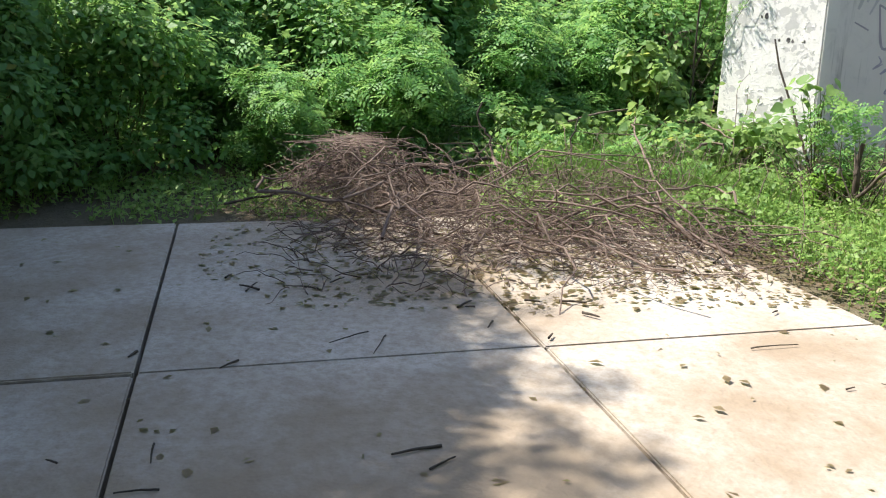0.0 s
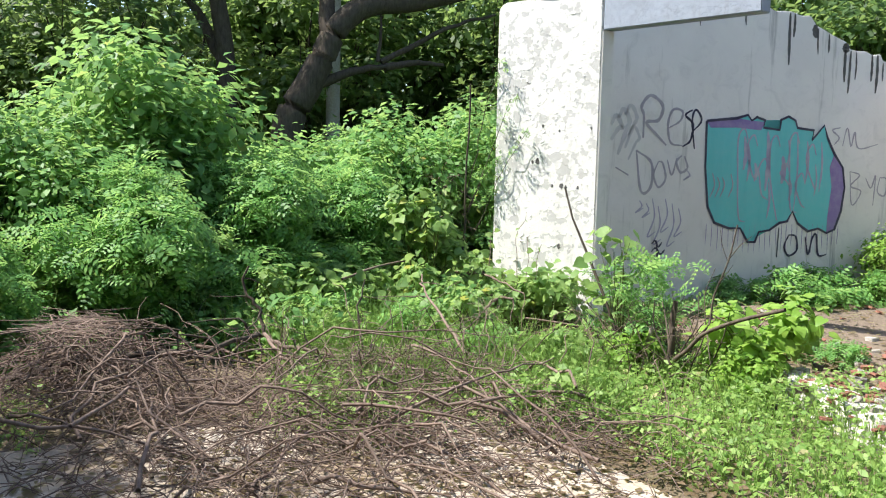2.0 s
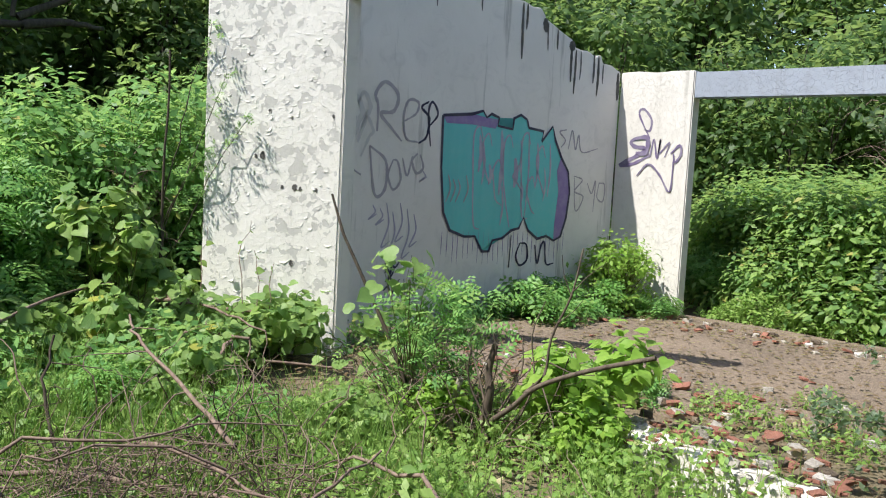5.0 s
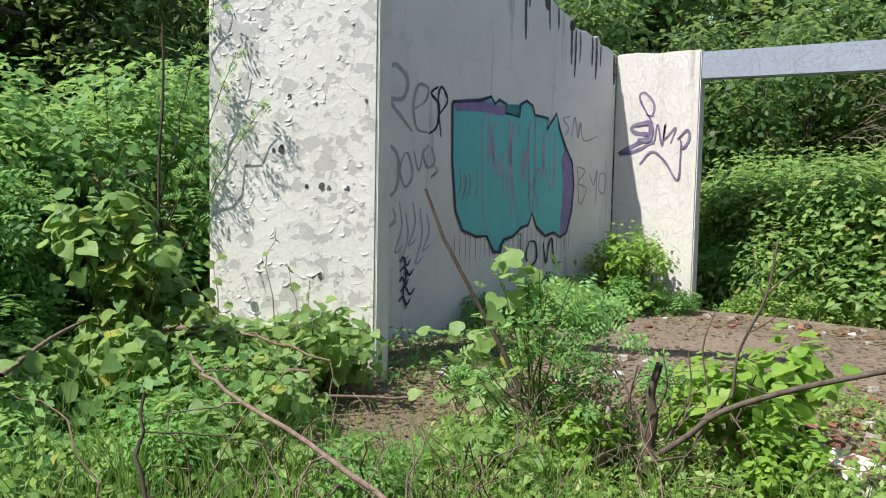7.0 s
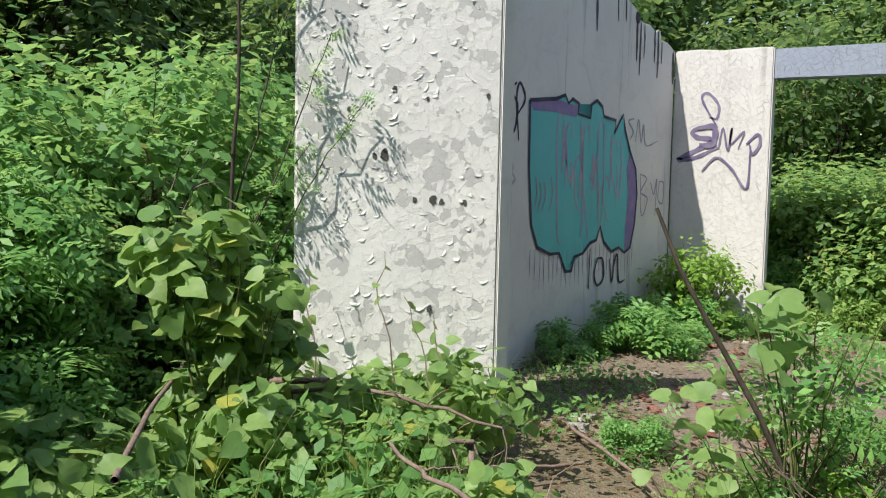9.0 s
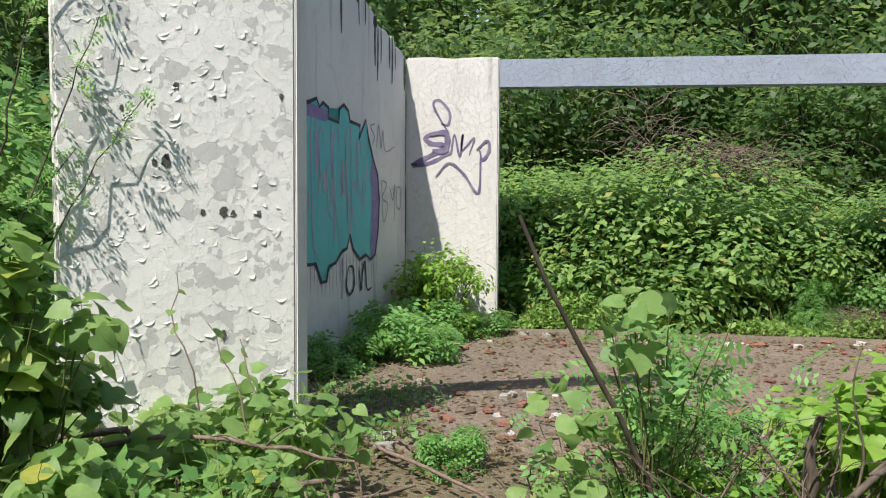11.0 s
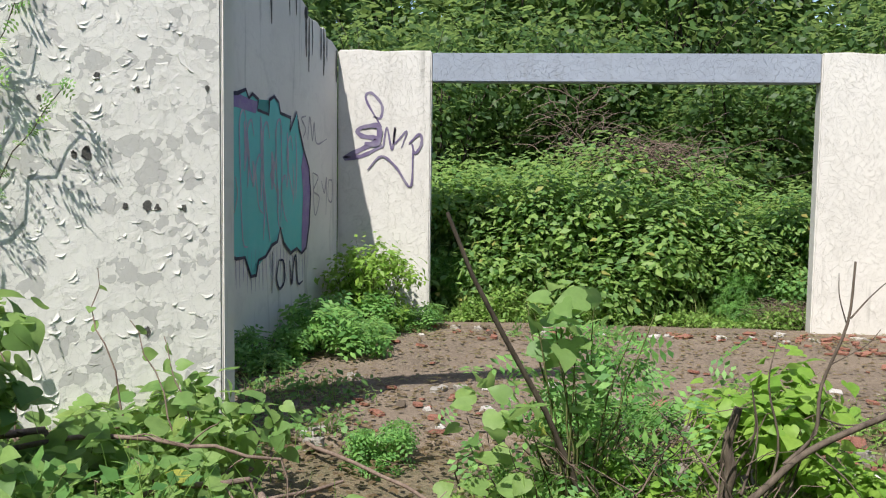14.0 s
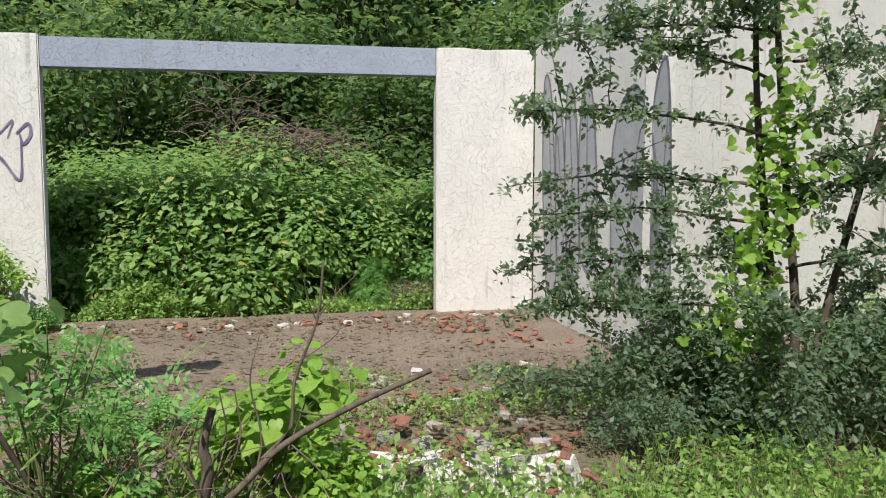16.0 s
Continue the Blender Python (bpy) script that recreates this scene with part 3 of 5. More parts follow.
L_v = [(2.9, 1.51), (2.84, 1.35), (2.79, 1.53)]
L_q = [(2.73, 1.56), (2.79, 1.49), (2.74, 1.38), (2.66, 1.43), (2.7, 1.55)]
L_dots = [(3.49, 1.42), (3.34, 1.34)]
D_l = [(1.51, 0.8), (1.52, 0.47)]
D_o = [(1.38, 0.72), (1.43, 0.59), (1.37, 0.49), (1.27, 0.55), (1.29, 0.7), (1.38, 0.72)]
D_v = [(1.17, 0.7), (1.12, 0.5), (1.08, 0.68), (1.03, 0.72), (0.99, 0.5), (0.88, 0.5)]
S_s = [(0.8, 1.91), (0.9, 1.88), (0.81, 1.8), (0.87, 1.72)]
S_a = [(0.76, 1.71), (0.71, 1.91), (0.65, 1.71), (0.61, 1.87), (0.55, 1.69), (0.3, 1.74)]
B_b = [(0.64, 1.43), (0.59, 1.06), (0.48, 1.21), (0.62, 1.27), (0.51, 1.39), (0.64, 1.43)]
B_y = [(0.43, 1.36), (0.35, 1.25), (0.3, 1.39), (0.31, 1.05)]
B_o = [(0.24, 1.37), (0.26, 1.21), (0.16, 1.17), (0.15, 1.35), (0.24, 1.37)]
T_loop = [(0.42, 1.87), (0.27, 2.13), (0.32, 2.19), (0.42, 2.08), (0.41, 1.96), (0.34, 1.97)]
T_s = [(0.38, 1.9), (0.2, 1.85), (0.23, 1.79), (0.38, 1.76), (0.26, 1.68), (0.07, 1.58), (0.23, 1.6), (0.42, 1.69)]
T_w = [(0.39, 1.84), (0.43, 1.68), (0.47, 1.87), (0.52, 1.66), (0.55, 1.87), (0.54, 1.72), (0.66, 1.84), (0.61, 1.68)]
T_y = [(0.68, 1.72), (0.78, 1.81), (0.8, 1.72), (0.74, 1.63), (0.71, 1.72)]
T_arrow = [(0.29, 1.47), (0.42, 1.6), (0.56, 1.5), (0.7, 1.32), (0.72, 1.68)]
T_fill = [(0.23, 1.87), (0.39, 1.88), (0.38, 1.72), (0.26, 1.72)]
G0 = [(0.33, 0.33), (0.23, 1.3), (0.25, 2.25), (0.42, 2.03), (0.56, 0.57), (0.46, 0.25)]
G1 = [(0.62, 0.27), (0.53, 1.1), (0.53, 1.94), (0.67, 1.73), (0.79, 0.49), (0.71, 0.18)]
G2 = [(0.79, 0.49), (0.71, 1.32), (0.75, 2.14), (0.92, 1.93), (1.03, 0.71), (0.92, 0.41)]
G3 = [(1.06, 0.61), (0.99, 1.39), (1.07, 2.15), (1.26, 1.95), (1.36, 0.82), (1.23, 0.54)]
G4 = [(1.61, 0.51), (1.61, 1.65), (1.93, 2.07), (2.21, 1.67), (2.3, 0.93), (2.08, 0.31)]
G5 = [(2.22, 0.67), (2.21, 1.84), (2.38, 2.23), (2.47, 1.43), (2.47, 0.46)]


def curve_pts(pts, n=6):
    """A smooth line through a few points."""
    p = [np.array(q, float) for q in pts]
    if len(p) < 3:
        return p
    p = [2 * p[0] - p[1]] + p + [2 * p[-1] - p[-2]]
    out = []
    for a, b, c, d in zip(p, p[1:], p[2:], p[3:]):
        for k in range(n):
            t = k / n
            out.append(0.5 * (2 * b + (c - a) * t + (2 * a - 5 * b + 4 * c - d) * t * t + (3 * b - a - 3 * c + d) * t ** 3))
    return out + [p[-2]]


def on_wall(origin, along, nrm, lift):
    return lambda q: origin + along * float(q[0]) + Vector((0, 0, float(q[1]))) + nrm * lift


def stroke(name, pts, width, to3, material, parent, label="", taper=0.5, smooth_=True):
    """A sprayed line: a narrow flat band on the wall."""
    p = curve_pts(pts) if smooth_ else [np.array(q, float) for q in pts]
    bm = bmesh.new()
    last = None
    for k, q in enumerate(p):
        a, b = p[max(0, k - 1)], p[min(len(p) - 1, k + 1)]
        d = (b - a) / (np.linalg.norm(b - a) + 1e-9)
        s = np.array([-d[1], d[0]]) * width * 0.5 * (1 - taper * abs(2 * k / (len(p) - 1) - 1) ** 3) * (1 + 0.15 * math.sin(k * 1.7))
        pair = (bm.verts.new(to3(q + s)), bm.verts.new(to3(q - s)))
        if last:
            bm.faces.new((last[0], last[1], pair[1], pair[0]))
        last = pair
    return part(name, bm, material, parent, label)


def patch(name, pts, to3, material, parent, label="", smooth_=False):
    bm = bmesh.new()
    bm.faces.new([bm.verts.new(to3(q)) for q in (curve_pts(pts + pts[:1])[:-1] if smooth_ else pts)])
    bmesh.ops.triangulate(bm, faces=bm.faces)
    return part(name, bm, material, parent, label)


L1, L2, L3, L4 = (on_wall(WALL0, WALLD, WALLN, d) for d in (0.003, 0.005, 0.007, 0.009))
piece = thing("graffiti_piece", "large teal bubble-letter graffiti with violet edges and black outline", "graffiti")
patch("fill", TEAL, L1, M_TEAL, piece, "teal sprayed fill")
patch("shade", RIM, L2, M_VIOLET, piece, "violet sprayed edge")
patch("top_shade", RIM2, L2, M_VIOLET, piece, "violet sprayed edge")
stroke("outline", TEAL + TEAL[:1], 0.027, L3, M_INK, piece, "black sprayed outline", 0.0, False)
for k, (s0, z0, z1) in enumerate([(2.02, 1.86, 0.86), (1.90, 1.80, 1.30), (1.62, 1.80, 0.88), (1.38, 1.84, 0.95), (1.48, 1.5, 1.25), (1.16, 1.72, 1.2), (1.75, 1.55, 1.1), (1.28, 1.4, 1.0)]):
    stroke("letter_line", [(s0 - .07, z0 - .12), (s0 - .02, z0), (s0 + 0.05, z0 - .1), (s0 + .035, (z0 + z1) / 2), (s0 - .03 * (k % 3), z1 + .06), (s0 - .08, z1 + .02 * (k % 2))], 0.02, L2, SOFT, piece, "thin violet letter line")
for k, s0 in enumerate((2.36, 2.24, 2.14, 2.30)):
    stroke("letter_line", [(s0, 1.38 - 0.04 * (k % 2)), (s0 - 0.03, 1.25), (s0 + 0.02, 1.12)], 0.016, L3, M_FADE, piece)
tag = thing("graffiti_tag", "faded black scrawled graffiti names on shaded plaster", "graffiti", "wall tags")
for pts, w, m in ((L_R, .035, M_FADE), (L_e, .026, M_FADE), (L_s, .026, M_INK), (L_e2, .024, M_INK), (L_D, .03, M_FADE), (L_o, .024, M_FADE), (L_v, .02, M_FADE), (L_q, .026, M_FADE), (L_dots, .03, M_FADE)):
    stroke("stroke", pts, w, L1, m, tag)
GHOST = spray("ghost_grey_spray", (0.53, 0.51, 0.50), 0.7)
rg = np.random.default_rng(12)
for s0, z0, z1, w in ((3.42, 2.02, 1.55, .05), (3.34, 2.06, 1.62, .04), (3.5, 1.95, 1.7, .05), (3.3, 1.85, 1.5, .03)):
    stroke("ghost_stroke", [(s0 + .06, z0 - .1), (s0, z0), (s0 - .07, z0 - .12), (s0 - .03, (z0 + z1) / 2), (s0 + .05, z1)], w, L1, GHOST, tag, "faint grey scrawl")
for s0, z0, z1 in ((3.2, 1.08, .95), (3.12, 1.05, .9), (3.05, 1.1, .7), (2.98, 1.02, .62), (2.9, 1.1, .75), (2.82, 1.05, .6), (2.74, 1.0, .7), (2.66, 1.4, 1.3)):
    stroke("ghost_stroke", [(s0, z0), (s0 - .03, (z0 + z1) / 2), (s0 + .04, z1), (s0 - .05, z1 + .05)], .018, L1, SOFT, tag, "worn violet scrawl")
for s0, z0, z1, w in ((1.98, 1.78, 1.42, .045), (1.93, 1.70, 1.30, .03), (1.70, 1.84, 1.2, .05), (1.66, 1.3, .9, .025), (1.50, 1.58, 1.28, .06), (1.44, 1.76, 1.5, .022), (1.33, 1.85, .98, .022), (1.20, 1.75, 1.3, .03), (1.08, 1.5, 1.15, .02), (1.02, 1.75, 1.2, .025), (1.84, 1.5, 1.3, .04), (1.40, 1.35, 1.1, .03)):
    stroke("letter_streak", [(s0 + .012, z0), (s0 - .012, (z0 + z1) / 2), (s0 + .01, z1)], w, L2, SOFT, piece, "worn violet streak over the teal", .7)
for s0 in np.linspace(.75, 2.4, 26):
    stroke("run", [(s0, .84), (s0 + rg.normal(0, .004), .74), (s0 + rg.normal(0, .006), .62 - rg.uniform(0, .12))], .007, L1, M_VIOLET, piece, "thin run of paint", .8)
tag2 = thing("graffiti_tag", "small dark scrawl with runs below the teal piece", "graffiti", "wall tags")
for pts in (D_l, D_o, D_v):
    stroke("stroke", pts, .024, L4, M_INK, tag2)
tag3 = thing("graffiti_tag", "thin grey scrawls near the back corner", "graffiti", "wall tags")
for pts in (S_s, S_a, B_b, B_y, B_o):
    stroke("stroke", pts, .018, L1, M_FADE, tag3)
tag4 = thing("graffiti_tag", "dark violet tag with an arrow on the sunlit pier", "graffiti", "wall tags")
for k, (pts, w) in enumerate(((T_loop, .026), (T_s, .044), (T_w, .018), (T_y, .026), (T_arrow, .022), (T_fill, .05))):
    stroke("stroke", pts, w, on_wall(Vector((0, 4.0, 0)), Vector((1, 0, 0)), Vector((0, -1, 0)), .003 + .0015 * k), M_VEIL, tag4)
RW = on_wall(Vector((5.41, 4.0, 0)), Vector((0.089, -0.996, 0)), Vector((-0.996, -0.089, 0)), 0.004)
RW2 = on_wall(Vector((5.41, 4.0, 0)), Vector((0.089, -0.996, 0)), Vector((-0.996, -0.089, 0)), 0.007)
grey = thing("graffiti_piece", "tall grey graffiti letters with darker outlines on white wall", "graffiti")
for pts in (G0, G1, G2, G3, G4, G5):
    patch("letter", pts, RW, M_SILVER, grey, "", True)
    stroke("outline", pts + pts[:1], 0.03, RW2, M_LINE, grey, "dark grey outline")
    mid = [(.5 * (a + b), .5 * (c + d)) for (a, c), (b, d) in zip(pts, pts[::-1])][:len(pts) // 2 + 1]
    stroke("letter_line", [(q[0] + .05 * math.sin(9 * q[1]), q[1] * .8 + .2) for q in mid], 0.018, RW2, M_LINE, grey, "thin dark inner line")
tag5 = thing("graffiti_tag", "small black scribble low on the shaded wall", "graffiti", "wall tags")
for s0, z0, w in ((2.98, .62, .12), (2.96, .54, .16), (2.99, .46, .10), (2.95, .38, .16), (2.98, .30, .13)):
    stroke("stroke", [(s0 + w / 2, z0), (s0 + w / 6, z0 + .035), (s0 - w / 6, z0 - .03), (s0 - w / 2, z0 + .02)], .02, L3, M_INK, tag5)
stroke("stroke", [(2.99, .66), (2.97, .5), (3.0, .38), (2.96, .24)], .022, L4, M_INK, tag5)
wall_left = bpy.data.objects["wall_left"]
STAIN = soil("water_stain", (0.10, 0.095, 0.085), (0.17, 0.16, 0.15), (0.28, 0.27, 0.26), 6.0)
rs = np.random.default_rng(5)


def top_at(s):
    return float(np.interp(s, [q[0] for q in SIDE_TOP], [q[1] for q in SIDE_TOP]))


for s0, long_, w in [(1.52, .55, .035), (1.46, .25, .03), (2.05, .16, .02), (2.6, .2, .018), (2.75, .12, .015), (3.1, .15, .02), (3.3, .1, .015), (1.2, .14, .07), (1.16, .28, .02), (1.02, .2, .025),
                     (0.80, .10, .09), (0.80, .42, .035), (0.73, .46, .03), (0.66, .3, .02), (0.45, .3, .03), (0.38, .42, .035), (0.30, .2, .02), (0.05, .3, .05)]:
    z = top_at(s0) - 0.02
    stroke("water_stain", [(s0, z), (s0 + rs.normal(0, .006), z - long_ * .5), (s0 + rs.normal(0, .01), z - long_)], w, L1, STAIN, wall_left, "dark run of rainwater dirt", 0.6)


# paint curls standing off the fin wall
def build_flakes():
    """Plates of paint curling away at their lower edges, and the dark holes they have left."""
    fin = bpy.data.objects["wall_front_left"]
    rng = np.random.default_rng(11)
    at = lambda s, z, lift: (FRONT - FINDIR * (FIN - s) + Vector((0, 0, z)) + FINN * lift)[:]
    vs, fs = [], []
    for k in range(300):
        s, z = rng.uniform(0.05, FIN - 0.05), rng.uniform(0.35, 2.85)
        if noise.noise(Vector((s * 2.2, z * 2.2, 4))) < -.12:
            continue
        w, h, a = rng.uniform(.008, .034), rng.uniform(.006, .018), rng.normal(0, .7)
        curl = rng.uniform(.12, .38)
        i = len(vs)
        us = np.linspace(-1, 1, 7)
        edge = np.maximum(.15, 1 - np.abs(us) ** 2.5) * rng.uniform(.65, 1.2, 7)
        for u, q in zip(us, edge):
            for v in (0, .5, 1):
                uu, vv = u * w, -v * h * q + .2 * h * u * u
                vs.append(at(s + uu * math.cos(a) - vv * math.sin(a), z + uu * math.sin(a) + vv * math.cos(a), .0006 + curl * h * q * v * v))
        fs += [(i + 3 * m + c, i + 3 * m + c + 1, i + 3 * m + c + 4, i + 3 * m + c + 3) for m in range(6) for c in (0, 1)]
    ob = part("paint_flake_curl", mesh_from("paint_flake_curl", vs, fs, M_PEEL), M_PEEL, fin, "curled flakes of white paint")
    tagged(ob, kind="stuff")
    for s, z, r in ((.50, 1.79, .022), (.45, 1.456, .032), (.40, 1.45, .022), (.705, 1.23, .03), (.75, 1.22, .02), (.87, 1.22, .022), (.61, 1.23, .018), (.70, .66, .026), (.67, 1.745, .014), (.27, 1.68, .016), (.98, 1.77, .02), (.33, 2.2, .014)):
        ring = [(r * rng.uniform(.45, 1.15) * math.cos(q) * .75, r * rng.uniform(.6, 1.2) * math.sin(q)) for q in np.linspace(0, 6.28, 12, endpoint=False)]
        bm = bmesh.new()
        bm.faces.new([bm.verts.new(at(s + x, z + y, .0022)) for x, y in ring])
        part("paint_hole", bm, M_HOLE, fin, "dark hole where the paint has fallen away")


build_flakes()


# ---- dead wood ----
def build_pile():
    pile = thing("brush_pile", "heap of cut dry brown branches and twigs", "brush pile", at=(2.7, -3.6, 0))
    rng = np.random.default_rng(21)

    def height(x, y):
        clump = .56 * math.exp(-((x + .8) ** 2 / .34 + (y + 1.0) ** 2 / .12))
        mat_ = .20 * math.exp(-((x - .45) ** 2 / 1.1 + (y - .15) ** 2 / 1.5))
        return clump + mat_ + .16 * math.exp(-((x + .3) ** 2 / .5 + (y - .9) ** 2 / .5))

    def rod(length, r0, low=.05):
        for _ in range(50):
            x, y = (rng.normal(.25, .72), rng.normal(.1, .8)) if rng.uniform(0, 1) < .74 else (rng.normal(-.75, .38), rng.normal(-1.0, .26))
            if height(x, y) > low:
                break
        h = height(x, y)
        a, tilt = rng.uniform(0, 6.28), rng.normal(.05, .25)
        d = np.array([math.cos(a) * math.cos(tilt), math.sin(a) * math.cos(tilt), math.sin(tilt)]) * length * .5
        c = np.array([x, y, .04 + h * rng.uniform(0, 1) ** .8])
        p, q = c - d, c + d
        p[2], q[2] = max(p[2], .03), max(q[2], .03)
        ln = bend(p, q, 9, rng.uniform(.12, .42), int(rng.integers(1 << 30)))
        ln[:, 2] = np.clip(ln[:, 2], .025, .47)
        return ln, r0, r0 * .35

    for k in range(70):
        part("branch", tubes("branch", [rod(rng.uniform(.5, 1.5), rng.uniform(.005, .012))], M_TWIG, 6), M_TWIG, pile)
    tagged(part("twig_tangle", tubes("twig_tangle", [rod(rng.uniform(.15, .7), rng.uniform(.0018, .0045)) for _ in range(1900)], M_TWIG, 3), M_TWIG, pile), kind="stuff")
    tall = []
    for _ in range(230):
        x, y = rng.normal(-.35, .5), rng.uniform(-.6, 1.7)
        if rng.uniform(0, 1) < .28:
            x, y = rng.normal(-.8, .3), rng.normal(-1.0, .25)
        a, ln_ = rng.uniform(0, 6.28), rng.uniform(.3, .9)
        e = np.array([x + ln_ * .7 * math.cos(a), y + ln_ * .6 * math.sin(a), rng.uniform(.15, .6)])
        ln = bend((x, y, .04), e, 9, rng.uniform(.2, .5), int(rng.integers(1 << 30)))
        ln[:, 2] = np.minimum(ln[:, 2], .47 if y < -.3 else .7)
        tall.append((ln, rng.uniform(.0025, .006), .0014))
    tagged(part("upright_twig", tubes("upright_twig", tall, M_TWIG, 5), M_TWIG, pile), kind="stuff")
    flat = []
    for _ in range(1100):
        x, y, a, ln_ = rng.uniform(.3, 2.0), rng.uniform(-1.3, 1.6), rng.uniform(0, 6.28), rng.uniform(.06, .35)
        if rng.uniform(0, 1) < (x - .3) / 1.5 * .85:
            continue
        flat.append((bend((x, y, .065), (x + ln_ * math.cos(a), y + ln_ * math.sin(a), .065 + rng.uniform(0, .05)), 6, .25, int(rng.integers(1 << 30))), rng.uniform(.002, .005), .0012))
    tagged(part("scattered_twig", tubes("scattered_twig", flat, M_TWIG, 3), M_TWIG, pile), kind="stuff")
    # the long forked limbs that lie on top, in the heap's own metres
    limbs = [("dark crooked limb in the shade", M_BARK, .022, .013, [(-.95, -1.1, .24), (-.75, -.9, .27), (-.66, -.6, .30), (-.75, -.3, .27), (-1.0, .0, .30), (-1.1, .11, .29)]),
             ("long grey-brown limb", M_TWIG, .014, .006, [(-1.1, .11, .29), (-.85, .18, .26), (-.47, .62, .23), (.05, .98, .21), (.25, 1.28, .18), (.75, 1.6, .06)]),
             ("long grey-brown limb", M_TWIG, .012, .006, [(-1.1, .11, .29), (-.6, .12, .25), (-.15, .20, .20), (.23, .30, .15), (.55, .5, .10)]),
             ("arching bare branch", M_TWIG, .011, .005, [(.65, .12, .1), (.69, .46, .26), (.45, .93, .31), (.2, 1.5, .32)]),
             ("upright crooked stick", M_BARK, .013, .007, [(-1.1, .11, .27), (-1.16, .08, .45), (-1.22, .0, .58), (-1.23, .03, .72)]),
             ("upright crooked stick", M_TWIG, .011, .006, [(-.35, 1.2, .25), (-.9, 1.25, .40), (-1.5, 1.36, .50), (-1.75, 1.45, .56)]),
             ("bare crooked stick", M_BARK, .010, .005, [(-.9, .75, .1), (-1.05, .72, .35), (-1.15, .8, .62)]),
             ("dark dead stick", M_BARK, .012, .006, [(-.95, -1.2, .02), (-.5, -.95, .3), (.2, -.88, .16), (.75, -.72, .08)]),
             ("dark dead stick", M_BARK, .010, .005, [(-.4, -1.9, .05), (-.5, -1.4, .16), (-.7, -1.0, .36)]),
             ("dark dead stick", M_BARK, .009, .005, [(-1.2, -.95, .46), (-.9, -.7, .42), (-.8, -.45, .40)])]
    for label, m, r0, r1, pts in limbs:
        ln = np.array(curve_pts(pts, 5))
        ln[1:-1] += rng.normal(0, .008, (len(ln) - 2, 3))
        limb = part("limb", tubes("limb", [(ln, r0, r1)], m, 8), m, pile, label)
        for q in ln[4::4]:
            e = q + rng.normal(0, .2, 3) + np.array([0, 0, .08])
            e[2] = max(e[2], .04)
            tw = bend(q, e, 7, .3, int(rng.integers(1 << 30)))
            tw[:, 2] = np.clip(tw[:, 2], .03, max(.42, q[2]))
            part("side_twig", tubes("side_twig", [(tw, r1 * .7, .0018)], m, 5), m, limb)


build_pile()


def build_stump():
    st = thing("cut_stump", "cut grey stump of a shrub with broken sticks", "stump", at=(2.48, -.95, 0))
    part("trunk", tubes("trunk", [(curve_pts([(0, 0, -.05), (-.02, .01, .16), (.0, 0, .3), (-.015, .0, .4), (.02, .0, .54)]), .029, .016)], M_BURNT, 9), M_BURNT, st)
    part("trunk", tubes("trunk", [(curve_pts([(-.2, -.05, -.05), (-.21, -.06, .12), (-.18, -.03, .33)]), .024, .018)], M_GREY, 9), M_GREY, st, "pale broken stub")
    for pts, r0, r1 in (([(.02, 0, .14), (.14, .02, .24), (.28, .03, .37), (.55, .06, .50), (.88, .1, .62)], .021, .016), ([(.20, .03, .32), (.31, .04, .44), (.33, .05, .62), (.42, .07, .85), (.45, .1, 1.08)], .012, .006),
                        ([(.43, .07, .87), (.50, .08, .95), (.58, .1, 1.02)], .005, .002), ([(.42, .07, .84), (.38, .05, .95), (.37, .04, 1.04)], .004, .002), ([(.36, .05, .70), (.47, .02, .78), (.52, .02, .84)], .004, .002),
                        ([(.0, 0, .3), (.07, -.04, .45), (.05, -.06, .62)], .008, .003), ([(.05, .03, .2), (.12, .1, .4), (.1, .12, .58)], .008, .004), ([(-.02, 0, .2), (-.14, .05, .38), (-.26, .1, .5)], .010, .005),
                        ([(.1, .05, .05), (.2, .1, .35), (.16, .12, .6), (.2, .16, .78)], .009, .003), ([(.05, -.03, .1), (-.06, -.1, .35), (-.02, -.14, .55)], .009, .004), ([(.2, .1, .05), (.3, .15, .3), (.38, .14, .52)], .008, .004), ([(-.1, .05, .0), (-.16, .1, .3), (-.12, .15, .48)], .008, .003),
                        ([(.33, .05, .5), (.44, .1, .46), (.55, .12, .47)], .006, .003), ([(.0, -.05, .12), (.14, -.2, .2), (.3, -.4, .3)], .011, .006), ([(.3, .04, .38), (.4, -.03, .3), (.46, -.06, .22)], .006, .003)):
        part("stick", tubes("stick", [(curve_pts(pts, 4), r0 * .72, r1 * .72)], M_BURNT, 7), M_BURNT, st)
    rng = np.random.default_rng(4)
    lines = []
    for _ in range(160):
        a = rng.uniform(0, 6.28)
        p = np.array([-.35 + rng.normal(0, .22), .1 + rng.normal(0, .22), abs(rng.normal(0, .1)) + .02])
        q = p + np.array([math.cos(a) * .3, math.sin(a) * .3, rng.uniform(-.05, .42)])
        q[2] = max(q[2], .02)
        lines.append((bend(p, q, 7, .3, int(rng.integers(1 << 30))), .004, .0015))
    tagged(part("dry_vine_tangle", tubes("dry_vine_tangle", lines, M_TWIG, 3), M_TWIG, st, "pale dry vine stems"), kind="stuff")


build_stump()


def loose_stick(a, b, r, label, material=M_TWIG, seed=1):
    ob = part("fallen_stick", tubes("fallen_stick", [(bend(a, b, 9, .05, seed), r, r * .6)], material, 7), material)
    tagged(ob, label, "stick", "fallen sticks")


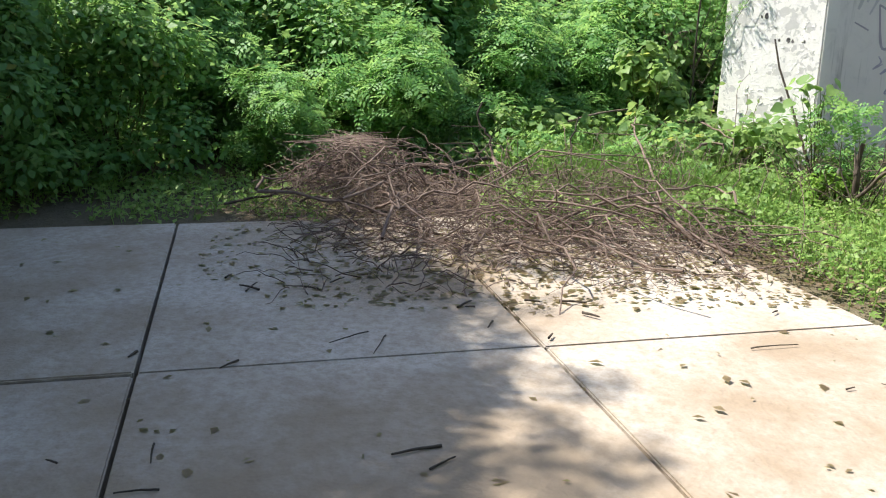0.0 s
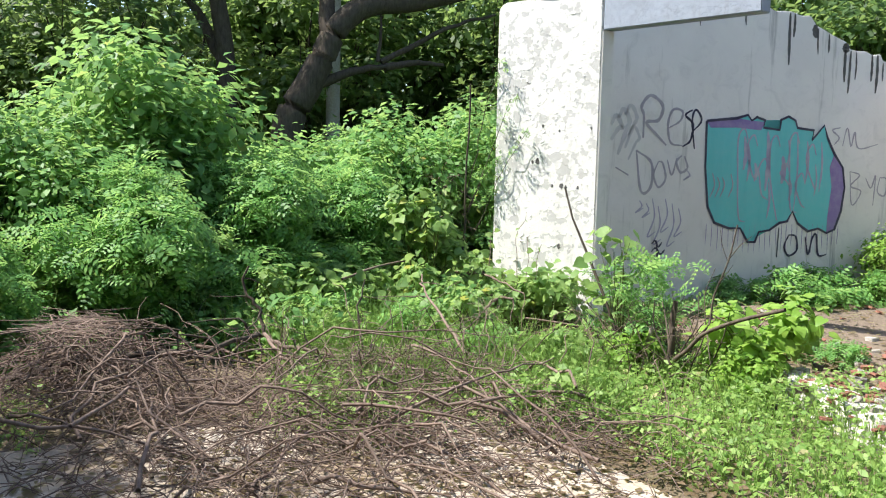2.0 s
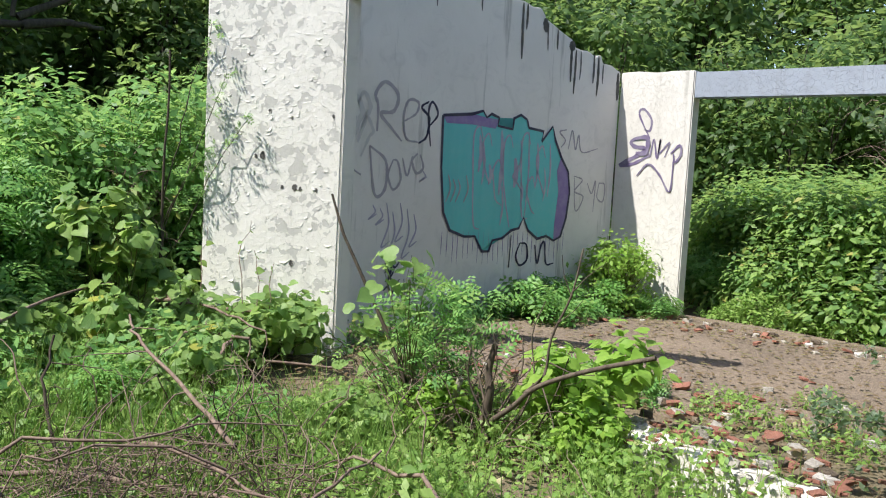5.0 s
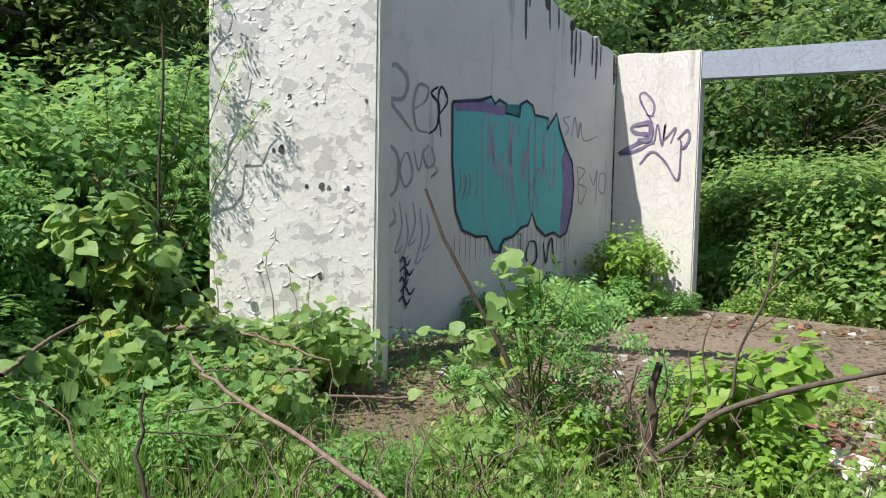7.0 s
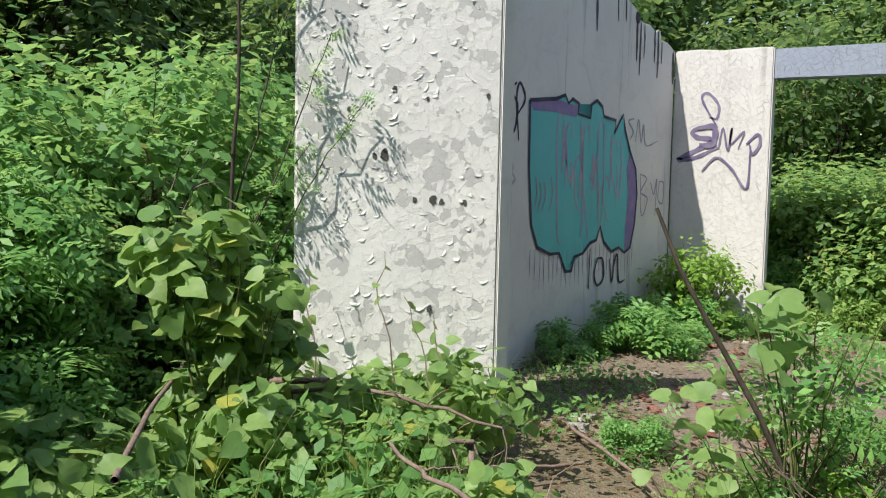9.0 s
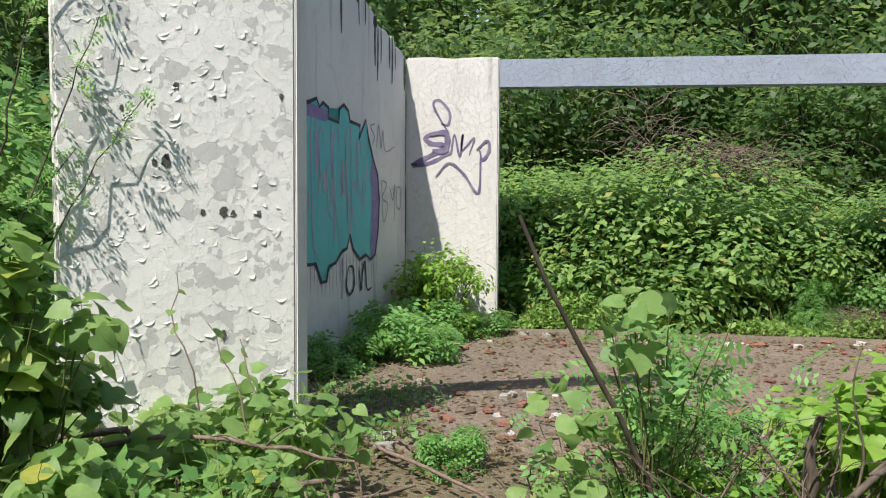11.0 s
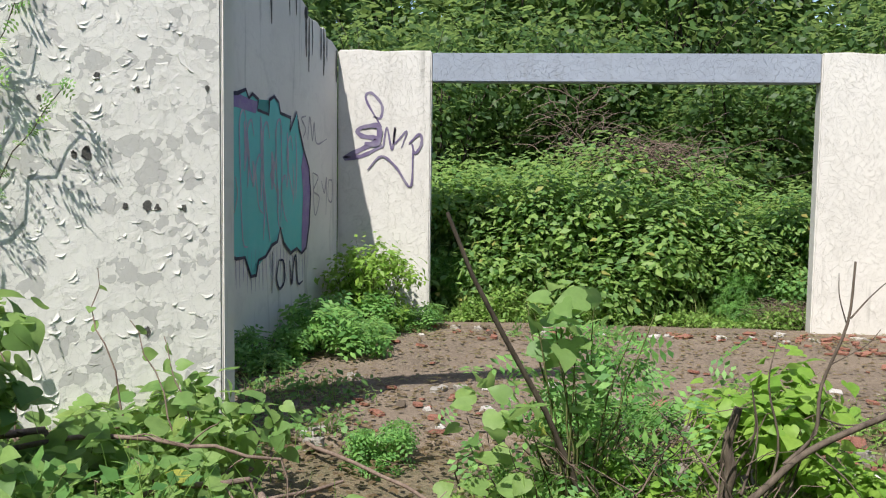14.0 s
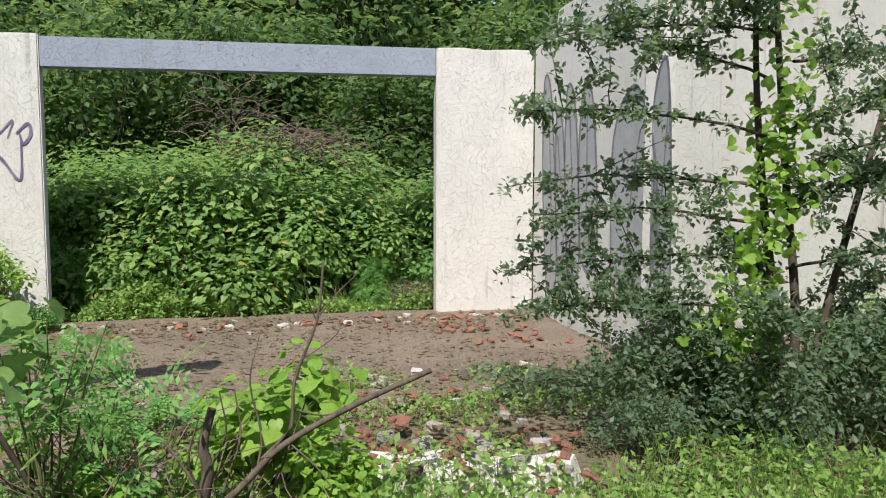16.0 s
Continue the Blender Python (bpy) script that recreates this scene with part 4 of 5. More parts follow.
loose_stick((.15, -1.6, .12), (.95, -.55, .06), .012, "bare pinkish brown stick among the vines", seed=3)
loose_stick((-.75, -1.25, .25), (.1, -.75, .33), .02, "thick broken branch lying in vine leaves", seed=5)
loose_stick((.45, -1.75, .05), (-.1, -1.35, .22), .015, "cut end of a pinkish branch", seed=6)
loose_stick((.6, .1, .04), (1.6, -1.1, .05), .011, "bare brown stick on the ground", seed=8)
loose_stick((.3, -2.6, .45), (-.6, -1.5, .5), .012, "bare branch leaning on the vines", seed=11)
loose_stick((5.35, -2.3, .065), (5.75, -1.9, .065), .009, "dark broken stick lying on the concrete", M_BARK, seed=13)
for k in range(40):
    x, y, a = RNG.uniform(3.9, 6.8), RNG.uniform(-5.4, -1.9), RNG.uniform(0, 6.28)
    l = RNG.uniform(.04, .22)
    loose_stick((x, y, .058), (x + l * math.cos(a), y + l * math.sin(a), .06), RNG.uniform(.003, .007), "small dry twig on the concrete slab", M_BARK, seed=40 + k)

# ---- saplings and shrubs near the ruin ----
sap = thing("vine_sapling", "leaning dark stake wound with heart-leaved vine", "sapling")
part("stake", tubes("stake", [([(1.43, -1.19, 1.25), (1.52, -1.17, 1.03), (1.64, -1.12, .80), (1.79, -1.07, .53), (1.93, -1.0, .2), (1.98, -.98, -.05)], .007, .014)], M_BARK, 7), M_BARK, sap, "thin dark leaning stake")
rv = np.random.default_rng(31)
lp = np.concatenate([np.array([1.86, -1.03, .0]) + np.stack([rv.normal(0, .07, 26), rv.normal(0, .12, 26), rv.uniform(.62, 1.0, 26)], 1),
                     np.array([1.68, -1.0, .0]) + np.stack([rv.normal(0, .14, 55), rv.normal(0, .16, 55), rv.uniform(.06, .62, 55)], 1)])
part("foliage", leaves("foliage", lp, .085, M_VINE, heart, .55), M_VINE, sap, "pale green heart-shaped leaves")
lf = np.array([1.95, -.85, 0]) + np.stack([rv.normal(0, .16, 330), rv.normal(0, .18, 330), rv.uniform(.05, .85, 330) ** 1.2], 1)
part("feathery_foliage", leaves("feathery_foliage", lf, .13, M_FERN, frond, .5), M_FERN, sap, "fine feathery leaves")
part("stem", tubes("stem", [(bend((1.9, -.95, 0), (1.9 + rv.normal(0, .15), -.95 + rv.normal(0, .15), rv.uniform(.4, .95)), 7, .1), .006, .002) for _ in range(14)], M_STEM, 4), M_STEM, sap)

YELLOW = shrub("bright_shrub", "lush yellow-green shrub with heart-shaped leaves", "shrub", 0.42, 0.62, 10, 560, 0.075, M_LIME_LEAF, heart, 0.12, 0.55, group="bright shrubs", thick=.006)
put(YELLOW, 2.72, -.45, .4, 1.0)
place(YELLOW, 2.15, -1.0, 2.0, .55)
place(YELLOW, 3.0, -.75, 3.0, .5)
INNER = shrub("corner_shrub", "small yellow-green shrub growing in the wall corner", "shrub", 0.45, 0.85, 34, 2600, 0.06, M_LIME_LEAF, oval, 0.03, 0.5, group="corner shrubs", thick=.008)
put(INNER, .42, 3.55, 0, 1.0)
LOWF = shrub("low_feathery_plant", "low spreading plant with feathery green leaves", "plant", 0.5, 0.42, 9, 300, 0.2, M_FERN, frond, 0.12, 0.6, group="feathery plants", thick=.005)
put(LOWF, .25, 2.55, 0, 1.0)
for x, y, s in ((.0, 1.9, .7), (.45, 3.1, .95), (.75, 3.7, .6), (1.0, -.1, .45), (2.5, .6, .4), (.9, -2.3, .8), (.2, -2.8, .9), (1.8, -2.1, .7), (2.1, .5, .5)):
    place(LOWF, x, y, RNG.uniform(0, 6.28), s)
LOBE = shrub("broad_leaf_plant", "tall weedy plant with large heart-shaped green leaves", "plant", 0.38, 1.25, 14, 560, 0.078, M_VINE, heart, 0.12, 0.6, group="broad-leaved plants", thick=.009)
put(LOBE, -.17, -1.7, 0, 1.1)
for x, y, s in ((.2, -4.1, .6), (-.3, -3.6, .7), (-.7, -3.0, .75), (.4, -3.2, .5), (-1.0, -1.2, .95), (-1.35, -1.5, .9), (-1.7, -1.9, 1.0), (-1.2, -2.4, .85), (-2.0, -2.9, .9), (-.9, -1.7, .7), (-1.15, -.75, .85)):
    place(LOBE, x, y, RNG.uniform(0, 6.28), s)


def fallen_branches():
    """Dead branches and bare runners that lie among the vine before the fin wall."""
    rng = np.random.default_rng(71)
    for a, c, r in (((-.75, -1.35, .30), (-.05, -1.15, .42), .026), ((.05, -1.75, .22), (.75, -1.25, .30), .018), ((-.1, -1.35, .40), (.85, -1.2, .36), .011), ((.85, -1.45, .32), (1.25, -2.0, .06), .014), ((-.9, -1.7, .2), (-.2, -1.75, .34), .012)):
        ob = thing("fallen_branch", "dead brown branch lying among green vine leaves", "branch", "fallen branches")
        ln = bend(a, c, 10, .14, int(rng.integers(999)))
        part("limb", tubes("limb", [(ln, r, r * .55)], M_TWIG, 7), M_TWIG, ob)
        for q in ln[2:9:2]:
            e = q + rng.normal(0, .16, 3) + np.array([0, 0, -.04])
            part("twig", tubes("twig", [(bend(q, e, 6, .25, int(rng.integers(999))), r * .3, .0015)], M_TWIG, 4), M_TWIG, ob)
        for q in (ln[0], ln[-1]):
            part("twig", tubes("twig", [(bend(q, (q[0] + .08, q[1] - .05, -.02), 5, .2, 5), r * .4, .003)], M_TWIG, 4), M_TWIG, ob)
    ob = thing("bare_runner", "bare dark vine runner rising out of the leaves", "vine")
    for k, tip in enumerate([(-.05, -.72, .98), (.12, -.8, .78), (-.42, -.85, .9), (.22, -.7, .7)]):
        root = (tip[0] + .28, tip[1] - .2, 0)
        ln = bend(root, tip, 10, .2, 80 + k)
        part("stem", tubes("stem", [(ln, .005, .002)], M_TWIG, 5), M_TWIG, ob)
        for q in ln[-4:-1]:
            part("leaf", leaves("leaf", q[None], .055, M_VINE, heart, .3), M_VINE, ob)


fallen_branches()


def dry_tangle(x, y, z, seed):
    """Dead brown creeper lying over the top of the bramble."""
    rng = np.random.default_rng(seed)
    ob = thing("dry_creeper", "tangle of dead brown creeper stems over bramble", "creeper", "dry creepers")
    lines = [(bend((x, y, 0), (x + .1, y - .1, z), 7, .1, seed), .012, .006)]
    for _ in range(130):
        p = np.array([x, y, z]) + rng.normal(0, 1, 3) * (.5, .22, .16)
        lines.append((bend(p, p + rng.normal(0, 1, 3) * (.35, .15, .16), 6, .4, int(rng.integers(9999))), .004, .002))
    tagged(part("stem", tubes("stem", lines, M_TWIG, 3), M_TWIG, ob), kind="stuff")


dry_tangle(3.15, 5.6, 1.62, 6)


def spray_shrub():
    """The climbing feathery branches that hang over the fin wall's outer edge."""
    ob = thing("hanging_branch", "thin arching branches with feathery leaves against the wall", "branch")
    rng = np.random.default_rng(17)
    root = np.array([-.78, -1.02, 0])
    lines, pos = [], []
    for k, tip in enumerate([(-.22, -.66, 1.72), (-.36, -.76, 2.05), (-.44, -.82, 1.5), (-.46, -.84, 2.4)]):
        ln = bend(root + np.array([0, 0, .5 + .2 * k]), tip, 12, .12, 60 + k)
        lines.append((ln, .006, .002))
        for q in ln[4:]:
            pos += [q + rng.normal(0, .03, 3) for _ in range(4)]
    lines.append((bend(root, root + np.array([.05, 0, 2.2]), 10, .06, 3), .014, .008))
    for ln in lines:
        part("stem", tubes("stem", [ln], M_BARK, 5), M_BARK, ob)
    part("foliage", leaves("foliage", np.array(pos), .075, M_FERN, frond, .4), M_FERN, ob)


spray_shrub()


def spiny_tree():
    """The open shrub before the right-hand front wall, with a vine climbing in it."""
    ob = thing("spiny_shrub", "tall open spiny shrub with tiny dark leaves and a climbing vine", "shrub", at=(5.35, -.25, 0))
    rng = np.random.default_rng(29)
    trunks = [[(0, 0, -.05), (.03, .05, .5), (-.05, .1, 1.2), (-.12, .12, 2.0), (-.15, .1, 3.0)], [(.04, 0, -.05), (.16, .1, .6), (.12, .2, 1.5), (.05, .25, 2.6), (.08, .3, 3.1)],
              [(.06, -.03, -.05), (.35, .1, .7), (.62, .2, 1.4), (.95, .3, 2.2), (1.2, .3, 2.7)], [(.05, .02, -.05), (.5, .0, .5), (.9, .1, 1.0), (1.2, .1, 1.5)]]
    pos, small, lines = [], [], []
    for k, t in enumerate(trunks):
        part("trunk", tubes("trunk", [(curve_pts(t, 5), .034 - .004 * k, .010)], M_BARK, 8), M_BARK, ob)
    tips = []
    for z, reach in ((.55, 1.5), (.7, 1.3), (.95, 1.6), (1.15, 1.35), (1.35, 1.65), (1.6, 1.4), (1.9, 1.25), (2.15, 1.2), (2.4, 1.1), (2.65, .9), (.35, 1.5), (.3, 1.1), (.45, .8)):
        a = math.radians(rng.uniform(138, 178))
        tips.append(((-.05, .1, z), (reach * math.cos(a), reach * math.sin(a) * .8, z + rng.uniform(-.12, .28))))
    for z, reach in ((.5, 1.0), (.9, 1.1), (1.4, 1.0), (2.0, 1.2), (2.5, 1.1), (1.2, .8), (.3, 1.0)):
        a = math.radians(rng.uniform(-50, 60))
        tips.append(((.12, .15, z), (reach * math.cos(a), reach * math.sin(a), z + rng.uniform(.1, .5))))
    for z in (.3, .5, .8, 1.2, 1.6, 2.1, 2.5):
        a = rng.uniform(0, 6.28)
        tips.append(((.0, .1, z), (.6 * math.cos(a), .6 * math.sin(a), z + .25)))
    for k, (a, b) in enumerate(tips):
        ln = bend(a, b, 12, .09, 90 + k)
        lines.append((ln, .010, .0025))
        for q in ln[2:]:
            small += [q + rng.normal(0, .028, 3) for _ in range(30)]
        for _ in range(11):
            i = int(rng.integers(3, 11))
            e = ln[i] + rng.normal(0, .16, 3)
            tw = bend(ln[i], e, 5, .1, int(rng.integers(1 << 30)))
            lines.append((tw, .004, .0015))
            for q in tw[1:]:
                small += [q + rng.normal(0, .022, 3) for _ in range(14)]
    for _ in range(2200):
        small.append(np.array([rng.normal(-.25, .42), rng.normal(.1, .35), abs(rng.normal(0, .28)) + .03]))
    part("branch_work", tubes("branch_work", lines, M_BARK, 5), M_BARK, ob, "fine dark spiny branches")
    part("foliage", leaves("foliage", np.array(small), .042, M_OLIVE, oval, .45), M_OLIVE, ob, "tiny dark green leaves")
    for k in range(900):
        h = rng.uniform(.1, 2.7)
        pos.append(np.array([-.12 - .12 * math.sin(h * 2.2) + rng.normal(0, .09), .02 + rng.normal(0, .09), h * rng.uniform(.6, 1)]))
    part("climbing_vine", leaves("climbing_vine", np.array(pos), .05, M_LIME_LEAF, heart, .45), M_LIME_LEAF, ob, "yellow-green climbing vine leaves")


spiny_tree()
LOWSPINE = shrub("low_spiny_bush", "low dense grey-green bush beside the spiny shrub", "shrub", 0.55, 0.55, 12, 4200, 0.036, M_OLIVE, oval, 0.1, 0.45, M_BARK, group="low spiny bushes", thick=.006)
put(LOWSPINE, 5.0, .1, 0, 1.0)
for x, y, s in ((5.25, -.35, .8), (5.2, 1.0, .55), (5.9, -.5, 1.2), (6.6, -.1, 1.4), (4.6, -.25, .5)):
    place(LOWSPINE, x, y, RNG.uniform(0, 6.28), s)


# ---- dry nest of sticks and weeds behind the opening ----
def dry_heap(name, label, at, r, h, n, thick):
    rng = np.random.default_rng(int(abs(at[0]) * 100 + n))
    lines = []
    for _ in range(n):
        a = rng.uniform(0, 6.28)
        p = np.array([rng.normal(0, r * .5), rng.normal(0, r * .4), h * rng.uniform(.1, 1)])
        q = p + np.array([math.cos(a) * r * .7, math.sin(a) * r * .5, rng.normal(0, h * .25)])
        lines.append((bend(p, q, 7, .25, int(rng.integers(1 << 30))), thick, thick * .4))
    ob = thing(name, label, "dead plants", at=at)
    tagged(part("stem", tubes("stem", lines, M_TWIG, 3), M_TWIG, ob), kind="stuff")


dry_heap("dead_creeper", "tangled heap of dead brown creeper on the brambles", (3.2, 6.0, 1.3), .5, .5, 260, .008)
dry_heap("dead_creeper", "thin dead stems hanging in the thicket", (2.4, 7.0, 1.6), .6, 1.0, 60, .007)
dry_heap("dead_weed", "patch of dry brown weeds by the pier", (4.45, 4.55, 0), .4, .22, 420, .003)
dry_heap("dead_creeper", "dead vine stems hanging in the green hedge", (-1.15, -1.15, .5), .3, .8, 120, .005)


# ---- trees ----
def tree(name, label, base, trunk, limbs, crown, n, size, material, shape, r):
    ob = thing(name, label, "tree", at=base)
    part("trunk", tubes("trunk", [(curve_pts(trunk, 5), r, r * .5)], M_BARK, 12), M_BARK, ob)
    for a, b, q in limbs:
        part("limb", tubes("limb", [(bend(a, b, 10, .1, 7), q, q * .4)], M_BARK, 8), M_BARK, ob)
    c = np.array(crown, float)
    p, d = crown_points(c, n)
    part("crown", leaves("crown", p, size, material, shape, .5, d), material, ob)
    return ob


tree("leaning_tree", "dark leaning tree with a heavy crooked limb", (-5.0, -1.9, 0), [(0, 0, -.1), (0, .0, 1.4), (.0, .06, 2.0), (.02, .30, 2.45), (.05, .52, 2.9), (.08, .72, 3.3), (.1, 1.15, 3.62), (.1, 1.9, 3.75), (.2, 3.1, 4.1)],
     [((.02, .28, 2.42), (.1, 1.45, 2.80), .085), ((.1, 1.4, 2.78), (.15, 2.3, 2.86), .06), ((.1, 1.35, 2.85), (.2, 3.1, 3.65), .045), ((.06, .6, 3.1), (-.6, .4, 5.4), .13), ((.1, 1.5, 3.7), (.3, 2.4, 3.95), .05), ((.1, 1.3, 2.85), (.1, 1.35, 3.7), .03)],
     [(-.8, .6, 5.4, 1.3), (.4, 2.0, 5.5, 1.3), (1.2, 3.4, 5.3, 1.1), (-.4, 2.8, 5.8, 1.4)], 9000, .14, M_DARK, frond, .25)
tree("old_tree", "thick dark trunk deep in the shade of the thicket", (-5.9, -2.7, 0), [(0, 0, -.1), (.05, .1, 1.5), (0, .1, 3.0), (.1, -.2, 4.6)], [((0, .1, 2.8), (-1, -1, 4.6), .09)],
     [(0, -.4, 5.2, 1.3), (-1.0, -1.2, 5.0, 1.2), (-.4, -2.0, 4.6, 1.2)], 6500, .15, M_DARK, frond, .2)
# Trees out of view, crowns shaped so their shade ends near the slab joint.
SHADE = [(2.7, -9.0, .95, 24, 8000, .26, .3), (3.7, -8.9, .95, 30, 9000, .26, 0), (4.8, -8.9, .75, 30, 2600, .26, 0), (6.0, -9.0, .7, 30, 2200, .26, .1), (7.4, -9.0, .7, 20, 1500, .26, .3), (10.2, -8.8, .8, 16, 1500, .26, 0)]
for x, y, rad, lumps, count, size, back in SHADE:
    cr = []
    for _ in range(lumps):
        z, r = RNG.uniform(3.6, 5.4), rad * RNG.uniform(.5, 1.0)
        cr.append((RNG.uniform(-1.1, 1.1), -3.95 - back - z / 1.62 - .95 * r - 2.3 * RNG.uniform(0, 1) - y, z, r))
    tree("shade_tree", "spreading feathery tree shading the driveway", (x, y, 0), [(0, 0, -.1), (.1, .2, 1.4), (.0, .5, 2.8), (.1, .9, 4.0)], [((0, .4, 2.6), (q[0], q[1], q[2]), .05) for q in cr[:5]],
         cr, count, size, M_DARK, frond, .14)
# Unseen second row, added only to cut sky light on the driveway.
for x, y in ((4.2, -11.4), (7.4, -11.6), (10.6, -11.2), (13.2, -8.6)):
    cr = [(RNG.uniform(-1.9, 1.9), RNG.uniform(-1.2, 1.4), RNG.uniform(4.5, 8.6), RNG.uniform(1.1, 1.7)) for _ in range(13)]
    tree("sky_block_tree", "unseen tall tree added to block sky light from the driveway", (x, y, 0), [(0, 0, -.1), (.1, .1, 2.0), (-.1, .2, 4.2), (.1, .2, 7.0)], [((0, .2, 4.0), (q[0], q[1], q[2]), .06) for q in cr[:6]],
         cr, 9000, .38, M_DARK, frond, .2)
post = part("utility_post", tubes("utility_post", [([(-5.9, -.98, -.1), (-5.9, -.98, 2.0), (-5.88, -.98, 6.0)], .12, .10)], M_STONE, 12), M_STONE)
tagged(post, "weathered grey concrete utility post among the trees", "post")


# ---- ground cover, litter and rubble ----
def weeds(name, label, x0, x1, y0, y1, n, high, size, material, shape=rhomb, clump=1.2, blades=0):
    rng = np.random.default_rng(int((x0 + 20) * 1000 + n))
    p = np.stack([rng.uniform(x0, x1, n * 3), rng.uniform(y0, y1, n * 3), rng.uniform(0, 1, n * 3)], 1)
    d = np.array([noise.noise(Vector((q[0] * clump, q[1] * clump, 2.2))) for q in p])
    edge = np.minimum(np.minimum(p[:, 0] - x0, x1 - p[:, 0]), np.minimum(p[:, 1] - y0, y1 - p[:, 1])) / (0.25 * min(x1 - x0, y1 - y0))
    keep = rng.uniform(-.35, .35, len(p)) < d + np.clip(edge, 0, 1) - 0.62
    p, d = p[keep][:n], d[keep][:n]
    p[:, 2] = p[:, 2] ** 1.4 * high * (0.55 + np.clip(d, -.4, .6)) + 0.01
    ob = thing(name, label, "weeds")
    tagged(ob, kind="stuff")
    tagged(part("foliage", leaves("foliage", p, size, material, shape, .55), material, ob), kind="stuff")
    if blades:
        k = rng.integers(0, len(p), blades)
        ln = []
        for q in p[k]:
            a = rng.uniform(0, 6.28)
            hgt = high * rng.uniform(.5, 1.3)
            ln.append(([(q[0], q[1], 0), (q[0] + .1 * hgt * math.cos(a), q[1] + .1 * hgt * math.sin(a), hgt * .6), (q[0] + .35 * hgt * math.cos(a), q[1] + .35 * hgt * math.sin(a), hgt)], .003, .0008))
        tagged(part("blade", tubes("blade", ln, M_GRASS, 3), M_GRASS, ob), kind="stuff")


weeds("low_weeds", "bright green low weeds and grass in the sun", 2.7, 6.6, -2.5, -.3, 9000, .22, .045, M_GRASS, rhomb, 1.5, 1500)
weeds("low_weeds", "green grass growing through the dead branches", 0.2, 3.4, -3.9, -1.2, 9500, .34, .05, M_GRASS, rhomb, 1.3, 2600)
weeds("low_weeds", "green weeds round the cut stump", 1.3, 3.3, -1.9, -.1, 3600, .2, .05, M_GRASS, rhomb, 1.5, 500)
weeds("low_weeds", "yellowish sparse weeds on the dirt floor", 2.6, 5.2, .25, 1.7, 3200, .10, .035, M_GRASS, rhomb, 2.2, 300)
weeds("low_weeds", "bright ground-cover weeds behind the opening", .8, 4.6, 4.1, 4.9, 7000, .3, .05, M_GRASS, rhomb, 1.5, 500)
weeds("low_weeds", "rank green weeds under the hedge", -2.4, 1.3, -5.6, -1.2, 13000, .45, .085, M_LEAF, rhomb, 1.2, 1200)
weeds("low_weeds", "thin shaded grass beside the driveway", .8, 2.9, -7.6, -4.7, 2600, .14, .05, M_GRASS, rhomb, 1.6, 600)
weeds("low_weeds", "green weeds along the wall foot", -.5, .9, -.6, 1.6, 1500, .16, .05, M_LEAF, rhomb, 2.0, 200)
weeds("low_weeds", "rank weeds filling the verge", 6.4, 9.5, -2.0, 3.0, 5000, .4, .07, M_LEAF, rhomb, 1.2, 600)


def chunk_mesh(name, material, seed, size=(1, 1, 1), cuts=1):
    """An uneven broken lump of unit size."""
    rng = np.random.default_rng(seed)
    bm = bmesh.new()
    bmesh.ops.create_cube(bm, size=1)
    bmesh.ops.bevel(bm, geom=list(bm.edges), offset=.12, segments=1, affect="EDGES")
    for v in bm.verts:
        v.co = Vector((v.co.x * size[0], v.co.y * size[1], v.co.z * size[2])) * (1 + rng.normal(0, .12))
    me = bpy.data.meshes.new(name)
    bm.to_mesh(me)
    bm.free()
    me.materials.append(material)
    return me


BRICKS = [chunk_mesh("brick", M_BRICK, k, (1, .62, .24)) for k in range(4)]
LUMPS = [chunk_mesh("rubble_stone", m, 10 + k, (1, .8, .55)) for k, m in enumerate((M_STONE, M_LIME, M_FLOOR, M_STONE))]


def lay(me, name, label, category, group, x, y, size, z=0.03):
    ob = new(name, me)
    ob.matrix_basis = Matrix.Translation((x, y, z + .12 * size)) @ Euler((RNG.normal(0, .15), RNG.normal(0, .15), RNG.uniform(0, 6.28))).to_matrix().to_4x4() @ Matrix.Diagonal((size, size, size, 1))
    tagged(ob, label, category, group)


for x, y, s in ((2.97, 2.05, .13), (3.05, 2.0, .08), (2.55, 1.0, .2), (2.75, .9, .16), (3.0, .8, .2), (3.3, 1.0, .14), (2.2, .8, .15), (3.6, .9, .17), (3.9, 1.3, .13), (1.25, .6, .14), (.9, 1.3, .12), (1.1, 2.1, .09),
                (.75, .95, .11), (.7, 2.9, .18), (.95, 2.75, .15), (3.45, .35, .2), (3.2, .2, .22), (3.7, -.05, .2), (2.85, .35, .18), (4.0, .0, .16), (3.4, -.15, .18), (3.95, -.35, .15), (4.6, 3.4, .14), (4.9, 3.2, .12),
                (4.2, 3.6, .12), (3.2, 3.5, .12), (2.4, 3.6, .11), (1.9, 3.7, .12), (1.6, .35, .16), (2.05, .3, .14)):
    lay(BRICKS[int(RNG.integers(4))], "brick", "broken red brick lying in the dirt", "brick", "broken bricks", x, y, s * .58)
for k in range(150):
    u = RNG.uniform(0, 1)
    if k < 60:
        x, y = RNG.uniform(.6, 5.2), 3.6 + RNG.normal(0, .12) - (.5 * RNG.uniform(0, 1) if u > .6 else 0)
    elif k < 95:
        x, y = RNG.uniform(4.2, 5.3), RNG.uniform(2.2, 3.6)
    else:
        x, y = RNG.uniform(.6, 4.4), RNG.uniform(-.2, 1.2)
    lay(BRICKS[int(RNG.integers(4))], "brick_shard", "flat shard of dull red brick on the floor", "brick", "brick shards", x, y, RNG.uniform(.035, .1), .028)
